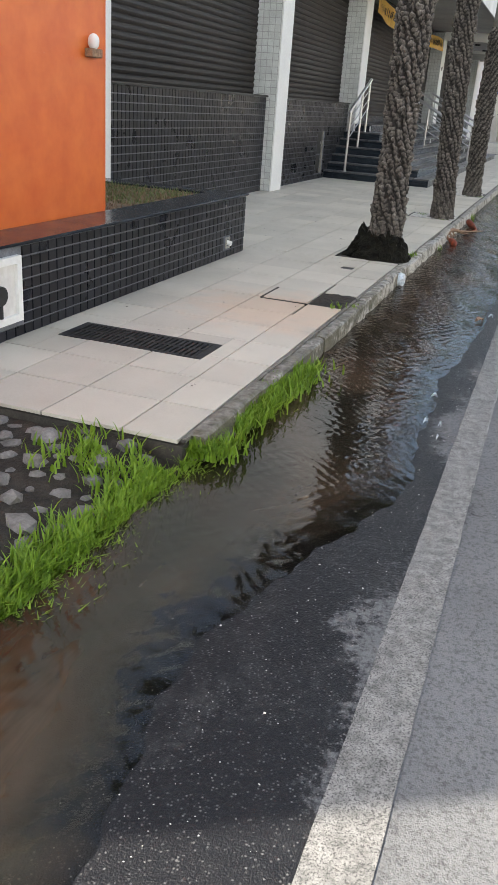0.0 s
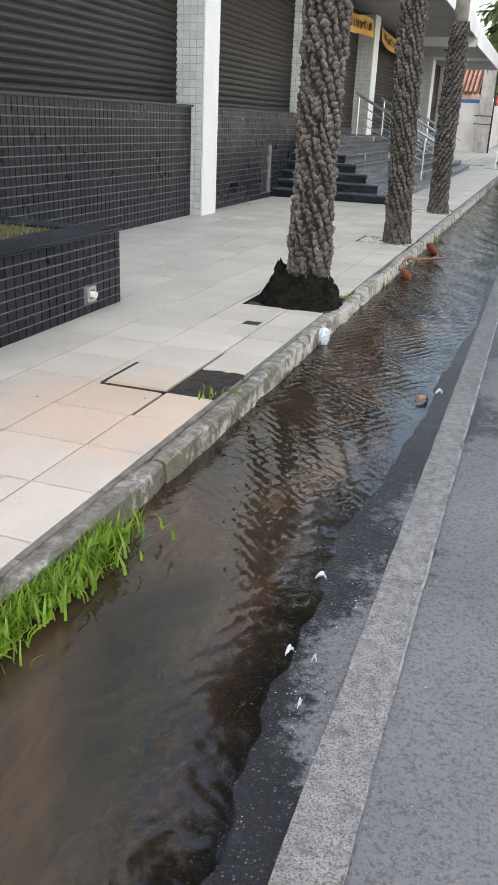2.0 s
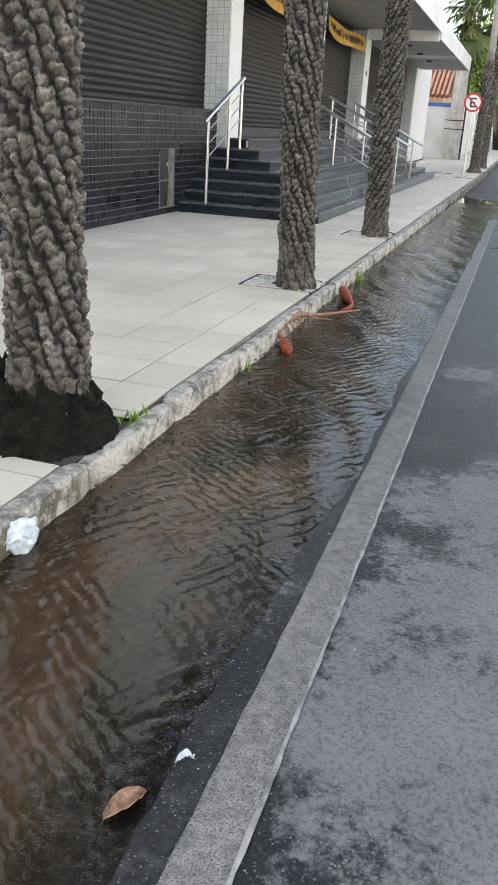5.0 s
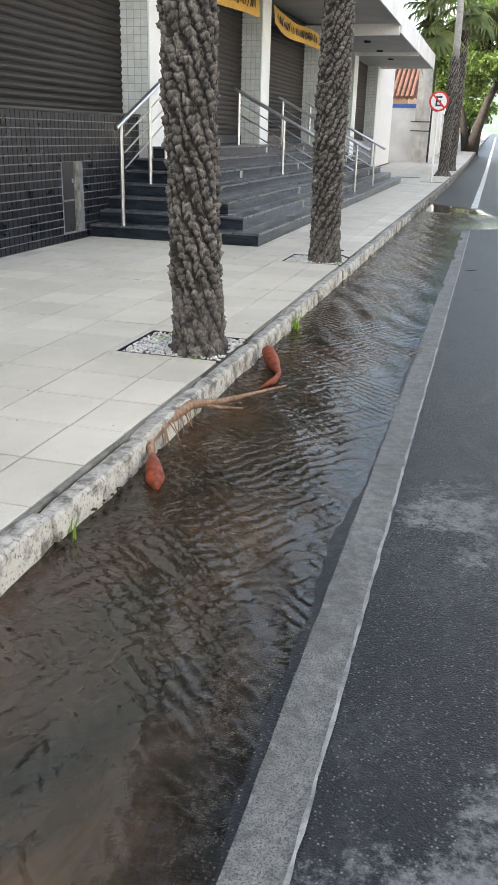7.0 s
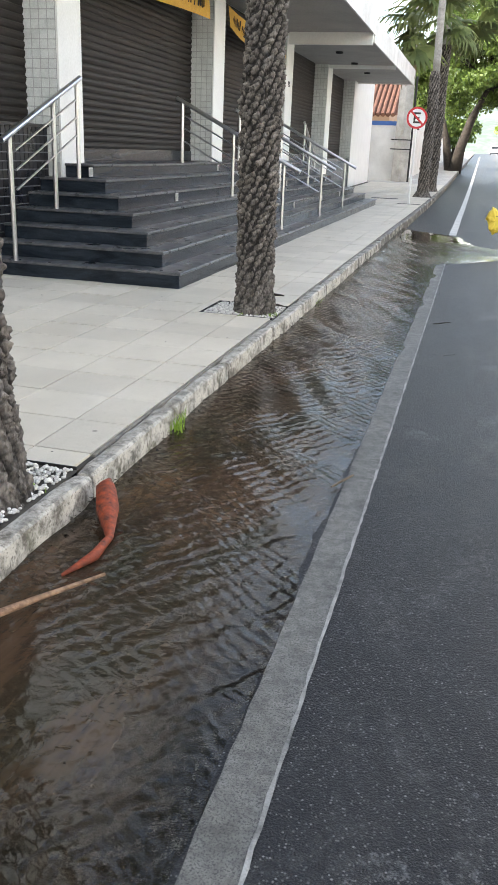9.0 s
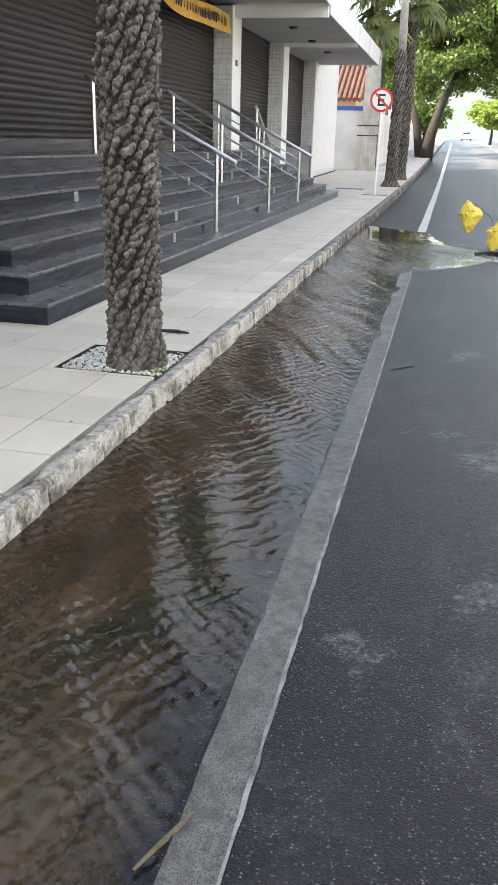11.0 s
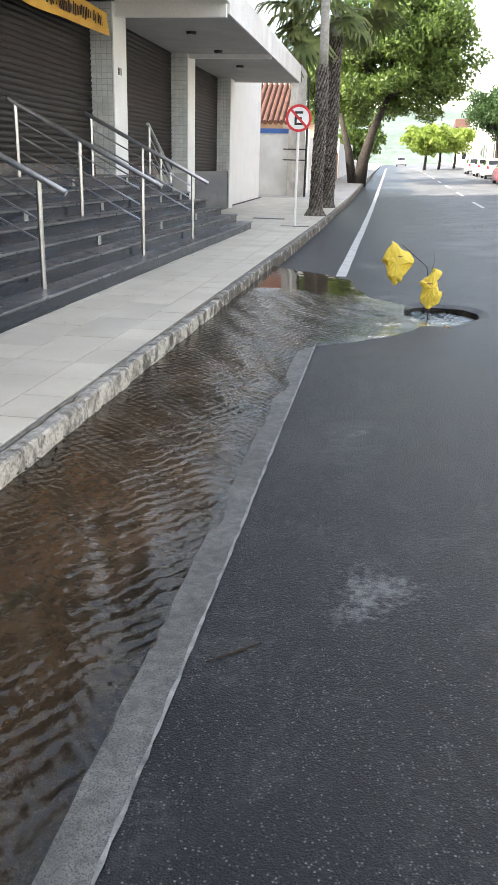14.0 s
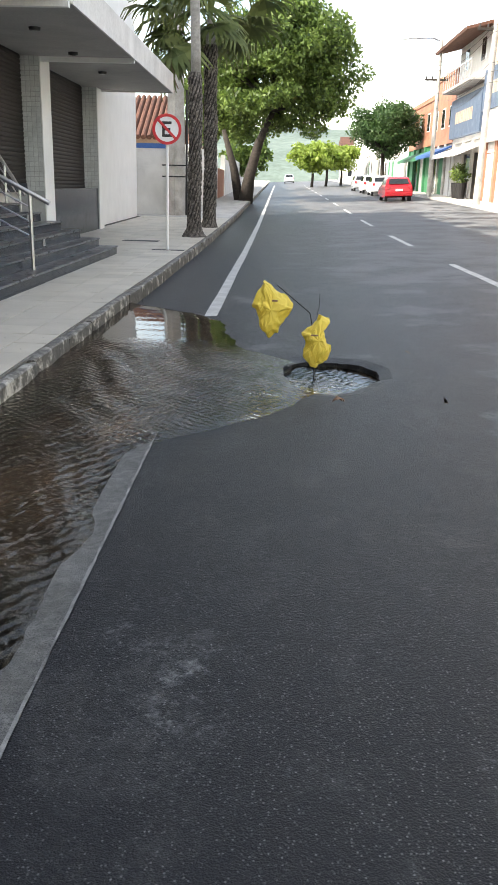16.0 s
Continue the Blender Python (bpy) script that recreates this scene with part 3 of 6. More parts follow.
def ripple(x, y):
    """The larger waves, crossing the stream slantwise both ways, broken up by slow drifts of phase and strength."""
    s1 = math.sin(1.3 * y + 2.0 * x) + 0.7 * math.sin(0.73 * y - 3.1 * x + 1)
    s2 = math.sin(1.9 * y - 2.6 * x + 2) + 0.6 * math.sin(3.7 * y + 4.1 * x)
    a1 = max(0.0, 0.55 + 0.5 * math.sin(2.1 * y + 2.7 * x + s2)) * (0.6 + 0.4 * math.sin(9 * x + 3 * y + s1))
    a2 = max(0.0, 0.45 + 0.6 * math.sin(1.6 * y - 3.3 * x + s1 + 1))
    p1 = math.tau / 0.125 * (0.78 * y - 0.62 * x + 0.06 * s1 + 0.03 * s2)
    p2 = math.tau / 0.150 * (0.50 * y + 0.86 * x + 0.07 * s2)
    p3 = math.tau / 0.42 * (0.5 * y + 0.9 * x + 0.1 * s1)
    return 0.0012 * a1 * math.sin(p1) + 0.0017 * a2 * math.sin(p2) + 0.0042 * math.sin(p3 + s2)


def water_sheet():
    """The stream along the kerb, with a tongue to the hole."""
    rows = []
    for y in np.arange(-4.0, 30.1, 0.020):
        left = KERB_OUT - 0.02 if y > 4.2 else KERB_OUT - 0.02 - 0.03 * (4.2 - y)
        right = shore(y)
        if y > 23.7:
            tongue = float(np.interp(y, (23.7, 24.0, 24.2, 24.45, 24.65, 24.85, 25.2, 25.7, 26.3, 26.7, 27.2, 28.0, 28.85, 29.3, 29.9, 30.1),
                                     (shore(23.7), -0.10, 0.10, 0.36, 0.58, 0.72, 0.86, 0.90, 0.80, 0.56, 0.20, 0.06, -0.08, -0.34, -0.85, -1.25)))
            right = tongue + 0.022 * math.sin(6 * y) + 0.012 * math.sin(19 * y)
        rows.append((float(y), left, right))
    n, vs, fs, depth, lively = 54, [], [], [], []
    for y, left, right in rows:
        g = stir(y)
        for i in range(n):
            u = i / (n - 1)
            x = left + (right - left) * u
            d = min(1.0, (1 - u) * abs(right - left) / 0.30) * min(1.0, (30.15 - y) / 0.25)
            if y > 23.5 and x > -0.35:
                # a clear film runs over the asphalt towards the hole
                d *= max(0.16, 1 - (x + 0.35) / 0.5) if y < 26.8 else 1.0
            rim = min(1.0, 6 * (1 - u) * abs(right - left))
            z = max(road_z(x, y), -0.128 * (1 - u) + road_z(right, y) * u) + 0.0015 + 0.0035 * rim
            vs.append((x, y, max(z + g * min(1.0, 3.5 * d) * ripple(x, y), road_z(x, y) + 0.0012 + (0.0012 if y < 16.5 else 0.006) * rim)))
            depth.append(d)
            churn = math.exp(-((x - 0.35) / 0.5) ** 2 - ((y - 25.7) / 0.8) ** 2) + 0.7 * math.exp(-((x + 0.35) / 0.3) ** 2 - ((y - 24.2) / 0.5) ** 2)
            lively.append(0.06 + 0.94 * g + 3.0 * churn)
    for j in range(len(rows) - 1):
        for i in range(n - 1):
            px, py = vs[j * n + i][:2]
            if ((px - HOLE[0]) / HOLE[2]) ** 2 + ((py - HOLE[1]) / HOLE[3]) ** 2 > 1.1:
                fs.append((j * n + i, j * n + i + 1, (j + 1) * n + i + 1, (j + 1) * n + i))
    ob = tagged(raw("water", vs, fs, WATER, smooth=True), "muddy brown water streaming along the kerb", "water", kind="structure")
    ob.data.attributes.new("depth", "FLOAT", "POINT").data.foreach_set("value", depth)
    ob.data.attributes.new("lively", "FLOAT", "POINT").data.foreach_set("value", lively)
    hx, hy, ra, rb = HOLE
    pv, pf, m = [], [], 30
    for j in range(m):
        for i in range(m):
            px, py = hx + ra * 1.25 * (2 * i / (m - 1) - 1), hy + rb * 1.25 * (2 * j / (m - 1) - 1)
            pv.append((px, py, road_z(hx, hy) - 0.065 + 1.2 * ripple(px * 1.3, py * 1.3)))
    for j in range(m - 1):
        for i in range(m - 1):
            pf.append((j * m + i, j * m + i + 1, (j + 1) * m + i + 1, (j + 1) * m + i))
    pool = tagged(raw("water_in_hole", pv, pf, WATER, smooth=True), "muddy water swirling in the road hole", "water", kind="structure")
    pool.data.attributes.new("depth", "FLOAT", "POINT").data.foreach_set("value", [1.0] * len(pv))
    pool.data.attributes.new("lively", "FLOAT", "POINT").data.foreach_set("value", [1.0] * len(pv))


water_sheet()


# ---- main building ----
def building():
    b = thing("shop_building", "long white shop building with brown roller shutters and a canopy", "building", (-5.3, 15, 0))
    inv = Matrix.Translation((5.3, -15, 0))

    def add(name, bm, m, label="", parent=None):
        bmesh.ops.transform(bm, matrix=inv, verts=bm.verts)
        return part(name, bm, m, parent or b, label)

    # mass behind the front
    add("upper_wall", boxed(-16, -5.3, -1.35, 54.2, 4.25, 13.0), WHITE)
    add("back_wall", boxed(-16, -5.55, -1.35, 54.2, -0.3, 4.25), PLASTER)
    add("end_wall", boxed(-5.55, -5.3, 45.6, 54.2, -0.3, 4.25), WHITE)
    add("plinth", boxed(-5.55, -4.95, 39.9, 45.0, -0.2, 1.22), GRANITE, "dark stone plinth")
    cols = [(8.42, 8.77), (14.62, 15.2), (20.6, 21.22), (26.82, 27.5), (32.95, 33.75), (39.0, 39.8), (45.0, 45.6)]
    for y0, y1 in cols:
        c = add("column", boxed(-5.55, -4.925, y0, y1, -0.2, 4.2), GROUT_PALE, "pale column with mosaic sides and a white front")
        add("column_front", boxed(-4.925, -4.90, y0 - 0.004, y1 + 0.004, -0.2, 4.2), WHITE, "white painted front", c)
    bays = [(2.6, 8.42, 1.60), (8.77, 14.62, 1.60), (15.2, 20.6, 1.60), (21.22, 26.82, 1.33), (27.5, 32.95, 1.33), (33.75, 39.0, 1.33), (39.8, 45.0, 1.22)]
    for y0, y1, zb in bays:
        if zb == 1.33:
            add("sill", boxed(-5.55, -5.325, y0, y1, 1.13, 1.335), GRANITE, "dark granite sill below the shutter")
        s = add("roller_shutter", boxed(-5.55, -5.36, y0, y1, zb, 4.25), SHUTTER, "closed brown steel roller shutter")
        z, k = zb, 0
        while z < 4.2:
            bm = bmesh.new()
            h = 0.095
            prof = ((0, -0.004), (0.014, 0.012), (0.022, 0.04), (0.018, 0.07), (0.0, 0.088))
            ring = [[bm.verts.new((-5.362 + px, yy, z + pz)) for px, pz in prof] for yy in (y0, y1)]
            for i in range(len(prof) - 1):
                bm.faces.new((ring[0][i], ring[1][i], ring[1][i + 1], ring[0][i + 1]))
            for rg in (ring[0][::-1], ring[1]):
                bm.faces.new(rg)
            add("slat", bm, SHUTTER, "", s)
            z += h
    for y0, y1, z in ((2.6, 8.42, 1.6), (8.77, 14.62, 1.6), (15.2, 20.6, 1.6)):
        add("tiled_base", boxed(-5.55, -5.10, y0, y1, -0.2, z - 0.03), GROUT, "base wall of dark glazed tiles")
        add("ledge", boxed(-5.36, -5.06, y0, y1, z - 0.03, z + 0.0), BLACK, "dark ledge")
    # canopy
    add("canopy", boxed(-5.3, -2.78, 19.0, 33.2, 4.24, 4.75), SOFFIT, "grey canopy slab with a stained white edge")
    add("canopy", boxed(-5.3, -2.78, 33.2, 45.8, 4.06, 4.55), SOFFIT, "grey canopy slab with a stained white edge")
    add("canopy_edge", boxed(-2.78, -2.74, 19.0, 33.2, 4.20, 4.75), PLASTER)
    add("canopy_edge", boxed(-2.78, -2.74, 33.2, 45.84, 4.02, 4.55), PLASTER)
    add("canopy_edge", boxed(-5.3, -2.78, 45.8, 45.84, 4.02, 4.55), PLASTER)
    for y in (33.2, 39.2):
        add("beam", boxed(-4.9, -2.785, y - 0.12, y, 3.96, 4.25), WHITE, "white downstand beam")
    return b


building()


def staircase():
    s = thing("granite_stair", "dark polished granite stair with long treads along the shop front", "stair", (-4, 27, 0))
    inv = Matrix.Translation((4, -27, 0))
    n, tread, rz = 7, 0.30, 0.165
    for i in range(n):
        x1, y0, y1 = STAIR_X - tread * i, 18.88 + tread * i, 36.2 - tread * i
        bm = boxed(-5.3, x1, y0, y1, rz * i - (0.1 if i == 0 else 0), rz * (i + 1) - 0.03)
        bmesh.ops.transform(bm, matrix=inv, verts=bm.verts)
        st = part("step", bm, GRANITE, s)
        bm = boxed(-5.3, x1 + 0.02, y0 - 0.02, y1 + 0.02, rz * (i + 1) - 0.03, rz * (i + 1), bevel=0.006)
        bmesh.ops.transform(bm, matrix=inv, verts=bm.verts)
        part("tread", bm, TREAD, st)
    return s


staircase()


def handrail(a, b, posts, label="brushed steel handrail with three thin bars on slim posts"):
    """a, b: the lower and upper end of the top rail; posts: (share of the way, foot height)."""
    a, b = Vector(a), Vector(b)
    h = thing("handrail", label, "handrail", (a.x, a.y, 0), "steel handrails on the stair")
    o = Vector((a.x, a.y, 0))
    d = (b - a)
    part("top_rail", tube(bmesh.new(), [a - o - 0.035 * d, b - o + 0.02 * d], 0.033, 14), STEEL, h, smooth=False)
    for k in (1, 2, 3):
        off = Vector((0, 0, -0.2 * k))
        part("bar", tube(bmesh.new(), [a + 0.12 * d + off - o, a + 0.95 * d + off - o], 0.0125, 8), STEEL, h)
    for u, zf in posts:
        p = a + u * d
        part("post", tube(bmesh.new(), [(p.x - o.x, p.y - o.y, zf), p - o], 0.026, 12), STEEL, h)
    return h


for y in (24.5, 28.0, 31.0):
    handrail((-2.72, y, 1.12), (-4.75, y, 2.14), ((0.1, 0.165), (0.53, 0.66), (0.97, 1.155)))
handrail((-4.6, 18.75, 1.42), (-4.6, 20.5, 2.12), ((0.06, 0.165), (0.62, 0.66), (0.97, 0.99)))
handrail((-4.6, 36.2, 1.15), (-4.6, 34.2, 2.14), ((0.1, 0.165), (0.53, 0.66), (0.97, 1.155)))


# ---- planter and orange panel ----
def planter():
    p = thing("planter", "long raised planter clad in small dark tiles", "planter", (-3.06, 6, 0))
    inv = Matrix.Translation((3.06, -6, 0))

    def add(name, bm, m, label=""):
        bmesh.ops.transform(bm, matrix=inv, verts=bm.verts)
        return part(name, bm, m, p, label)

    add("front_wall", boxed(-3.36, -3.075, -3, 8.385, -0.3, 0.575), GROUT)
    add("end_wall", boxed(-5.1, -3.36, 8.10, 8.38, -0.3, 0.575), GROUT)
    add("coping", boxed(-3.42, -3.05, -3, 8.41, 0.575, 0.595, bevel=0.004), GRANITE, "dark polished coping")
    add("coping", boxed(-5.1, -3.42, 8.08, 8.41, 0.575, 0.595, bevel=0.004), GRANITE, "dark polished coping")
    add("soil", boxed(-5.1, -3.36, -3, 8.10, -0.2, 0.575), DRY, "dry soil with leaf litter")


def orange_panel():
    w = thing("orange_wall", "tall smooth orange painted wall rising from the planter", "wall", (-3.45, 4, 0.5))
    inv = Matrix.Translation((3.45, -4, -0.5))
    for name, bm, m in (("panel", boxed(-3.60, -3.44, 2.2, 6.05, 0.5, 4.2), ORANGE), ("edge_trim", boxed(-3.60, -3.437, 6.05, 6.07, 0.5, 4.2), ORANGE),
                        ("joint", boxed(-3.445, -3.4385, 2.2, 6.05, 1.70, 1.704), ORANGE)):
        bmesh.ops.transform(bm, matrix=inv, verts=bm.verts)
        part(name, bm, m, w)


planter()
orange_panel()


# ---- palms ----
def palm_trunk(h, r, smooth_from, seed, flare=0.08):
    """Rough lower trunk, ridged by old leaf bases set on leaning spirals, and a smooth grey upper shaft."""
    near = seed < 4
    n, lean = 12, {1: -2.5, 2: -2.4, 3: 3.6}.get(seed, 2.0)
    around, dz, pitch = (150, 0.0070, 0.056) if near else (66, 0.03, 0.085)
    zs = np.arange(-0.1, smooth_from + dz, dz)
    rng = random.Random(seed)
    bulk = {}
    vs, fs, groove = [], [], []
    for z in zs:
        soft = min(1.0, max(0.55, (z - 0.02) / 0.45))
        fade = min(1.0, max(0.0, (smooth_from - z) / 0.12))
        ox, oy = 0.015 * math.sin(z * 1.3 + seed), 0.015 * math.cos(z * 1.7 + seed)
        for i in range(around):
            a = math.tau * i / around
            c, s = math.cos(a), math.sin(a)
            w1 = noise.noise((c * 2.2 + seed, s * 2.2, z * 4.0))
            w2 = noise.noise((c * 5.0, s * 5.0 + seed, z * 9.0))
            fine = noise.noise((c * 15, s * 15, z * 55 + seed)) + 0.6 * noise.noise((c * 30, s * 30, z * 40))
            u = n * (a - lean * z) / math.tau + 0.42 * w1 + 0.2 * w2
            strand, f = math.floor(u), u - math.floor(u)
            v = z / pitch + 0.37 * (strand % n) + 0.6 * w1 + 0.42 * w2 + 0.9 * abs(f - 0.5)
            cell, g = math.floor(v), v - math.floor(v)
            size = bulk.setdefault((strand % n, cell), rng.uniform(0.35, 1.2))
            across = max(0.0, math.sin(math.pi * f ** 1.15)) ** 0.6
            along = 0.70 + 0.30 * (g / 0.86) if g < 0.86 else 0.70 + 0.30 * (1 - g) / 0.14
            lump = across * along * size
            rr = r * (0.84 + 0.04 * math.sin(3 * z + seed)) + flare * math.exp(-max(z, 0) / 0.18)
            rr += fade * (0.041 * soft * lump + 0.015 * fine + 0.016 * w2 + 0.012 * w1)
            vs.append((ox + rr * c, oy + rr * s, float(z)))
            # tone for the painted relief: low in shaded grooves, high at lit lips
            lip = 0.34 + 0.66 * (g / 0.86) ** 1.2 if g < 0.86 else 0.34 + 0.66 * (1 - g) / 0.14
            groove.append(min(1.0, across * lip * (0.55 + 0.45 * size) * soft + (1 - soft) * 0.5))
    for j in range(len(zs) - 1):
        for i in range(around):
            k = (i + 1) % around
            fs.append((j * around + i, j * around + k, (j + 1) * around + k, (j + 1) * around + i))
    up = bmesh.new()
    zs = np.linspace(smooth_from - 0.05, h, 14)
    tube(up, [(0.02 * math.sin(z + seed), 0.02 * math.cos(z + seed), z) for z in zs], [r * (0.70 - 0.12 * i / 13) for i in range(14)], 16)
    return vs, fs, groove, up


PALM_GREY = mottled("smooth_palm_shaft", (0.20, 0.185, 0.165), (0.34, 0.32, 0.295), 9, 60, 0.85, 0.4)
FAN_MESHES = []


def fan_mesh(seed, material):
    """One fan leaf on its stalk, along +x."""
    rng = random.Random(seed)
    vs, fs = [], []
    L = rng.uniform(0.75, 1.0)
    for k in range(8):
        x = L * k / 7
        for dy in (-0.018, 0.018):
            vs.append((x, dy, 0.22 * math.sin(x / L * 1.6) - 0.1 * (x / L) ** 2))
    fs += [(2 * k, 2 * k + 1, 2 * k + 3, 2 * k + 2) for k in range(7)]
    c = Vector((L, 0, vs[-1][2]))
    n = 22
    for i in range(n):
        a = radians(-128 + 256 * i / (n - 1)) + rng.uniform(-0.03, 0.03)
        ln = rng.uniform(0.62, 0.85) * (1 - 0.25 * abs(a) / 2.2)
        d, s = Vector((math.cos(a), math.sin(a), 0.0)), Vector((-math.sin(a), math.cos(a), 0.0))
        b = len(vs)
        w = 0.055
        drop = rng.uniform(0.10, 0.28)
        for t, ww, dz in ((0.05, 0.01, 0), (0.5, w, 0.03), (0.78, w * 0.5, -0.03), (1.0, 0.004, -drop)):
            for sg in (-1, 1):
                vs.append(tuple(c + d * ln * t + s * ww * sg + Vector((0, 0, dz - 0.10 * abs(math.sin(a)) * t + (0.012 if sg > 0 else -0.012)))))
        fs += [(b + 2 * k, b + 2 * k + 1, b + 2 * k + 3, b + 2 * k + 2) for k in range(3)]
    me = bpy.data.meshes.new("leaf")
    me.from_pydata(vs, [], fs)
    me.materials.append(material)
    return me


def palm(x, y, h, r, smooth_from, seed, label, crown_r=1.0, flare=0.08, lean=0.0):
    z0 = rise(y)
    p = thing("palm_tree", label, "palm tree", (x, y, z0), "palms along the kerb")
    p.rotation_euler = (0, lean, 0)
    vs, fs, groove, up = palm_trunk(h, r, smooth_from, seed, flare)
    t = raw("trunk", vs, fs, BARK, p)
    t.data.attributes.new("relief_shade", "FLOAT", "POINT").data.foreach_set("value", groove)
    part("upper_trunk", up, PALM_GREY, p, "smooth grey upper shaft", smooth=True)
    rng = random.Random(seed + 50)
    if not FAN_MESHES:
        FAN_MESHES.extend([fan_mesh(i, FROND) for i in range(4)] + [fan_mesh(9, FROND_DRY)])
    for i in range(34):
        el = rng.uniform(-55, 70)
        me = FAN_MESHES[4] if el < -38 and rng.random() < 0.7 else FAN_MESHES[rng.randrange(4)]
        f = new("leaf", me)
        f.parent = p
        f.matrix_basis = pose(0, 0, h + rng.uniform(-0.25, 0.15), rng.uniform(-25, 25), -el, rng.uniform(0, 360)) @ Matrix.Scale(crown_r * rng.uniform(0.85, 1.2), 4)
    return p


palm(-1.72, 9.15, 8.5, 0.172, 4.6, 1, "palm with a rough spiral bark trunk and a blackened swollen foot", lean=0.018)
palm(-1.665, 13.50, 8.2, 0.165, 3.9, 2, "palm with rough spiral bark in a pebble-filled pit", flare=0.035, lean=-0.028)
palm(-1.68, 18.05, 8.4, 0.172, 3.1, 3, "palm with rough spiral bark and a smooth grey shaft above", flare=0.04)
palm(-1.76, 42.6, 11.5, 0.185, 4.2, 4, "slender palm with rough lower bark and a tall smooth shaft", flare=0.2)
palm(-1.75, 47.6, 6.4, 0.225, 5.6, 5, "fan palm with a full drooping green crown", 1.6, flare=0.12)


# ---- broadleaf trees ----
def broadleaf(x, y, stems, crown, material, seed, label, blobs=60, per=110, size=0.22, blob_r=1.1):
    """stems: lists of points with radii; crown: centre and half-axes."""
    z0 = rise(y)
    t = thing("broadleaf_tree", label, "tree", (x, y, z0))
    for pts, radii in stems:
        part("trunk", tube(bmesh.new(), pts, radii, 12), WOOD, t, smooth=True)
    rng = np.random.default_rng(seed)
    cx, cy, cz, ax, ay, az = crown
    d = rng.normal(size=(blobs, 3))
    d /= np.linalg.norm(d, axis=1)[:, None]
    c = d * (rng.random((blobs, 1)) ** 0.45) * np.array([ax, ay, az]) + np.array([cx, cy, cz])
    limbs = bmesh.new()
    top = Vector(stems[0][0][-1])
    for p in c[::6]:
        mid = top.lerp(Vector(p), 0.5) + Vector((0, 0, 0.3))
        tube(limbs, [top, mid, p], [0.10, 0.06, 0.02], 6)
    part("limbs", limbs, WOOD, t)
    q = rng.normal(size=(blobs, per, 3))
    q /= np.linalg.norm(q, axis=2)[:, :, None]
    q = (c[:, None, :] + q * (blob_r * rng.uniform(0.5, 1.15, (blobs, per, 1))) * np.array([1, 1, 0.7])).reshape(-1, 3)
    n = len(q)
    u = rng.normal(size=(n, 3))
    u /= np.linalg.norm(u, axis=1)[:, None]
    v = np.cross(u, rng.normal(size=(n, 3)))
    v /= np.linalg.norm(v, axis=1)[:, None]
    s = size * rng.uniform(0.6, 1.3, (n, 1))
    vs = np.stack([q - u * s, q - v * s * 0.5, q + u * s, q + v * s * 0.5], 1).reshape(-1, 3)
    tagged(raw("crown", vs, [(4 * i, 4 * i + 1, 4 * i + 2, 4 * i + 3) for i in range(n)], material, t), kind="stuff")
    return t


broadleaf(-1.7, 76, [([(0, 0, -0.2), (0.25, 0, 1.6), (0.8, 0, 3.6), (1.7, 0, 5.6)], [0.5, 0.36, 0.28, 0.16]),
                     ([(-0.4, 0.3, -0.2), (-0.8, 0.2, 2.0), (-1.5, 0, 4.4)], [0.34, 0.26, 0.14])],
          (2.3, 0, 8.2, 4.9, 4.6, 4.5), LEAVES, 11, "large street tree with two leaning stems and a broad crown", 230, 230, 0.15, 0.9)
broadleaf(-5.6, 84, [([(0, 0, -0.2), (0.2, 0, 2.0), (0.6, 0, 4.2)], [0.3, 0.24, 0.16])], (1.6, 0, 6.6, 3.2, 3.2, 2.6), LEAVES, 15,
          "leafy tree standing over the garden wall", 70, 260, 0.15, 1.0)
broadleaf(9.2, 93, [([(0, 0, -0.2), (0.1, 0, 1.6), (0, 0, 3.6)], [0.24, 0.19, 0.14])], (0, 0, 5.6, 2.5, 2.5, 2.3), LEAVES_DARK, 12,
          "round dark green street tree beside parked cars", 55, 330, 0.13, 0.9)
for i, (x, y, r) in enumerate(((4.6, 128, 2.6), (6.6, 132, 2.6), (8.8, 136, 2.4), (-3.2, 112, 2.4))):
    broadleaf(x, y, [([(0, 0, -0.2), (0.1, 0, 1.4), (0, 0, 3.0)], [0.2, 0.16, 0.1])], (0, 0, 3.9, r, r, 1.6 + 0.8 * (i == 3)), LEAVES_LIME if i < 3 else LEAVES, 20 + i,
              "small sunlit lime-green street tree" if i < 3 else "green street tree beside the far pavement", 36, 90, 0.26, 0.9)


# ---- pavement, kerb and verge ----
PITS = [(-2.16, -1.44, 8.82, 9.48), (-2.16, -1.44, 13.27, 13.92), (-2.13, -1.44, 17.77, 18.42)]
GRATE = (-2.89, -1.88, 4.49, 4.86)
PATCH = (-1.74, -1.46, 6.38, 6.92)
DRAIN = (-1.93, -1.80, 8.14, 8.28)
CUTS = [*PITS, GRATE, PATCH, DRAIN]


def minus(r, c):
    """A rectangle less another, as rectangles."""
    x0, x1, y0, y1 = r
    a0, a1, b0, b1 = max(x0, c[0]), min(x1, c[1]), max(y0, c[2]), min(y1, c[3])
    if a0 >= a1 - 1e-6 or b0 >= b1 - 1e-6:
        return [r]
    out = [(x0, a0, y0, y1), (a1, x1, y0, y1), (a0, a1, y0, b0), (a0, a1, b1, y1)]
    return [q for q in out if q[1] - q[0] > 0.02 and q[3] - q[2] > 0.02]


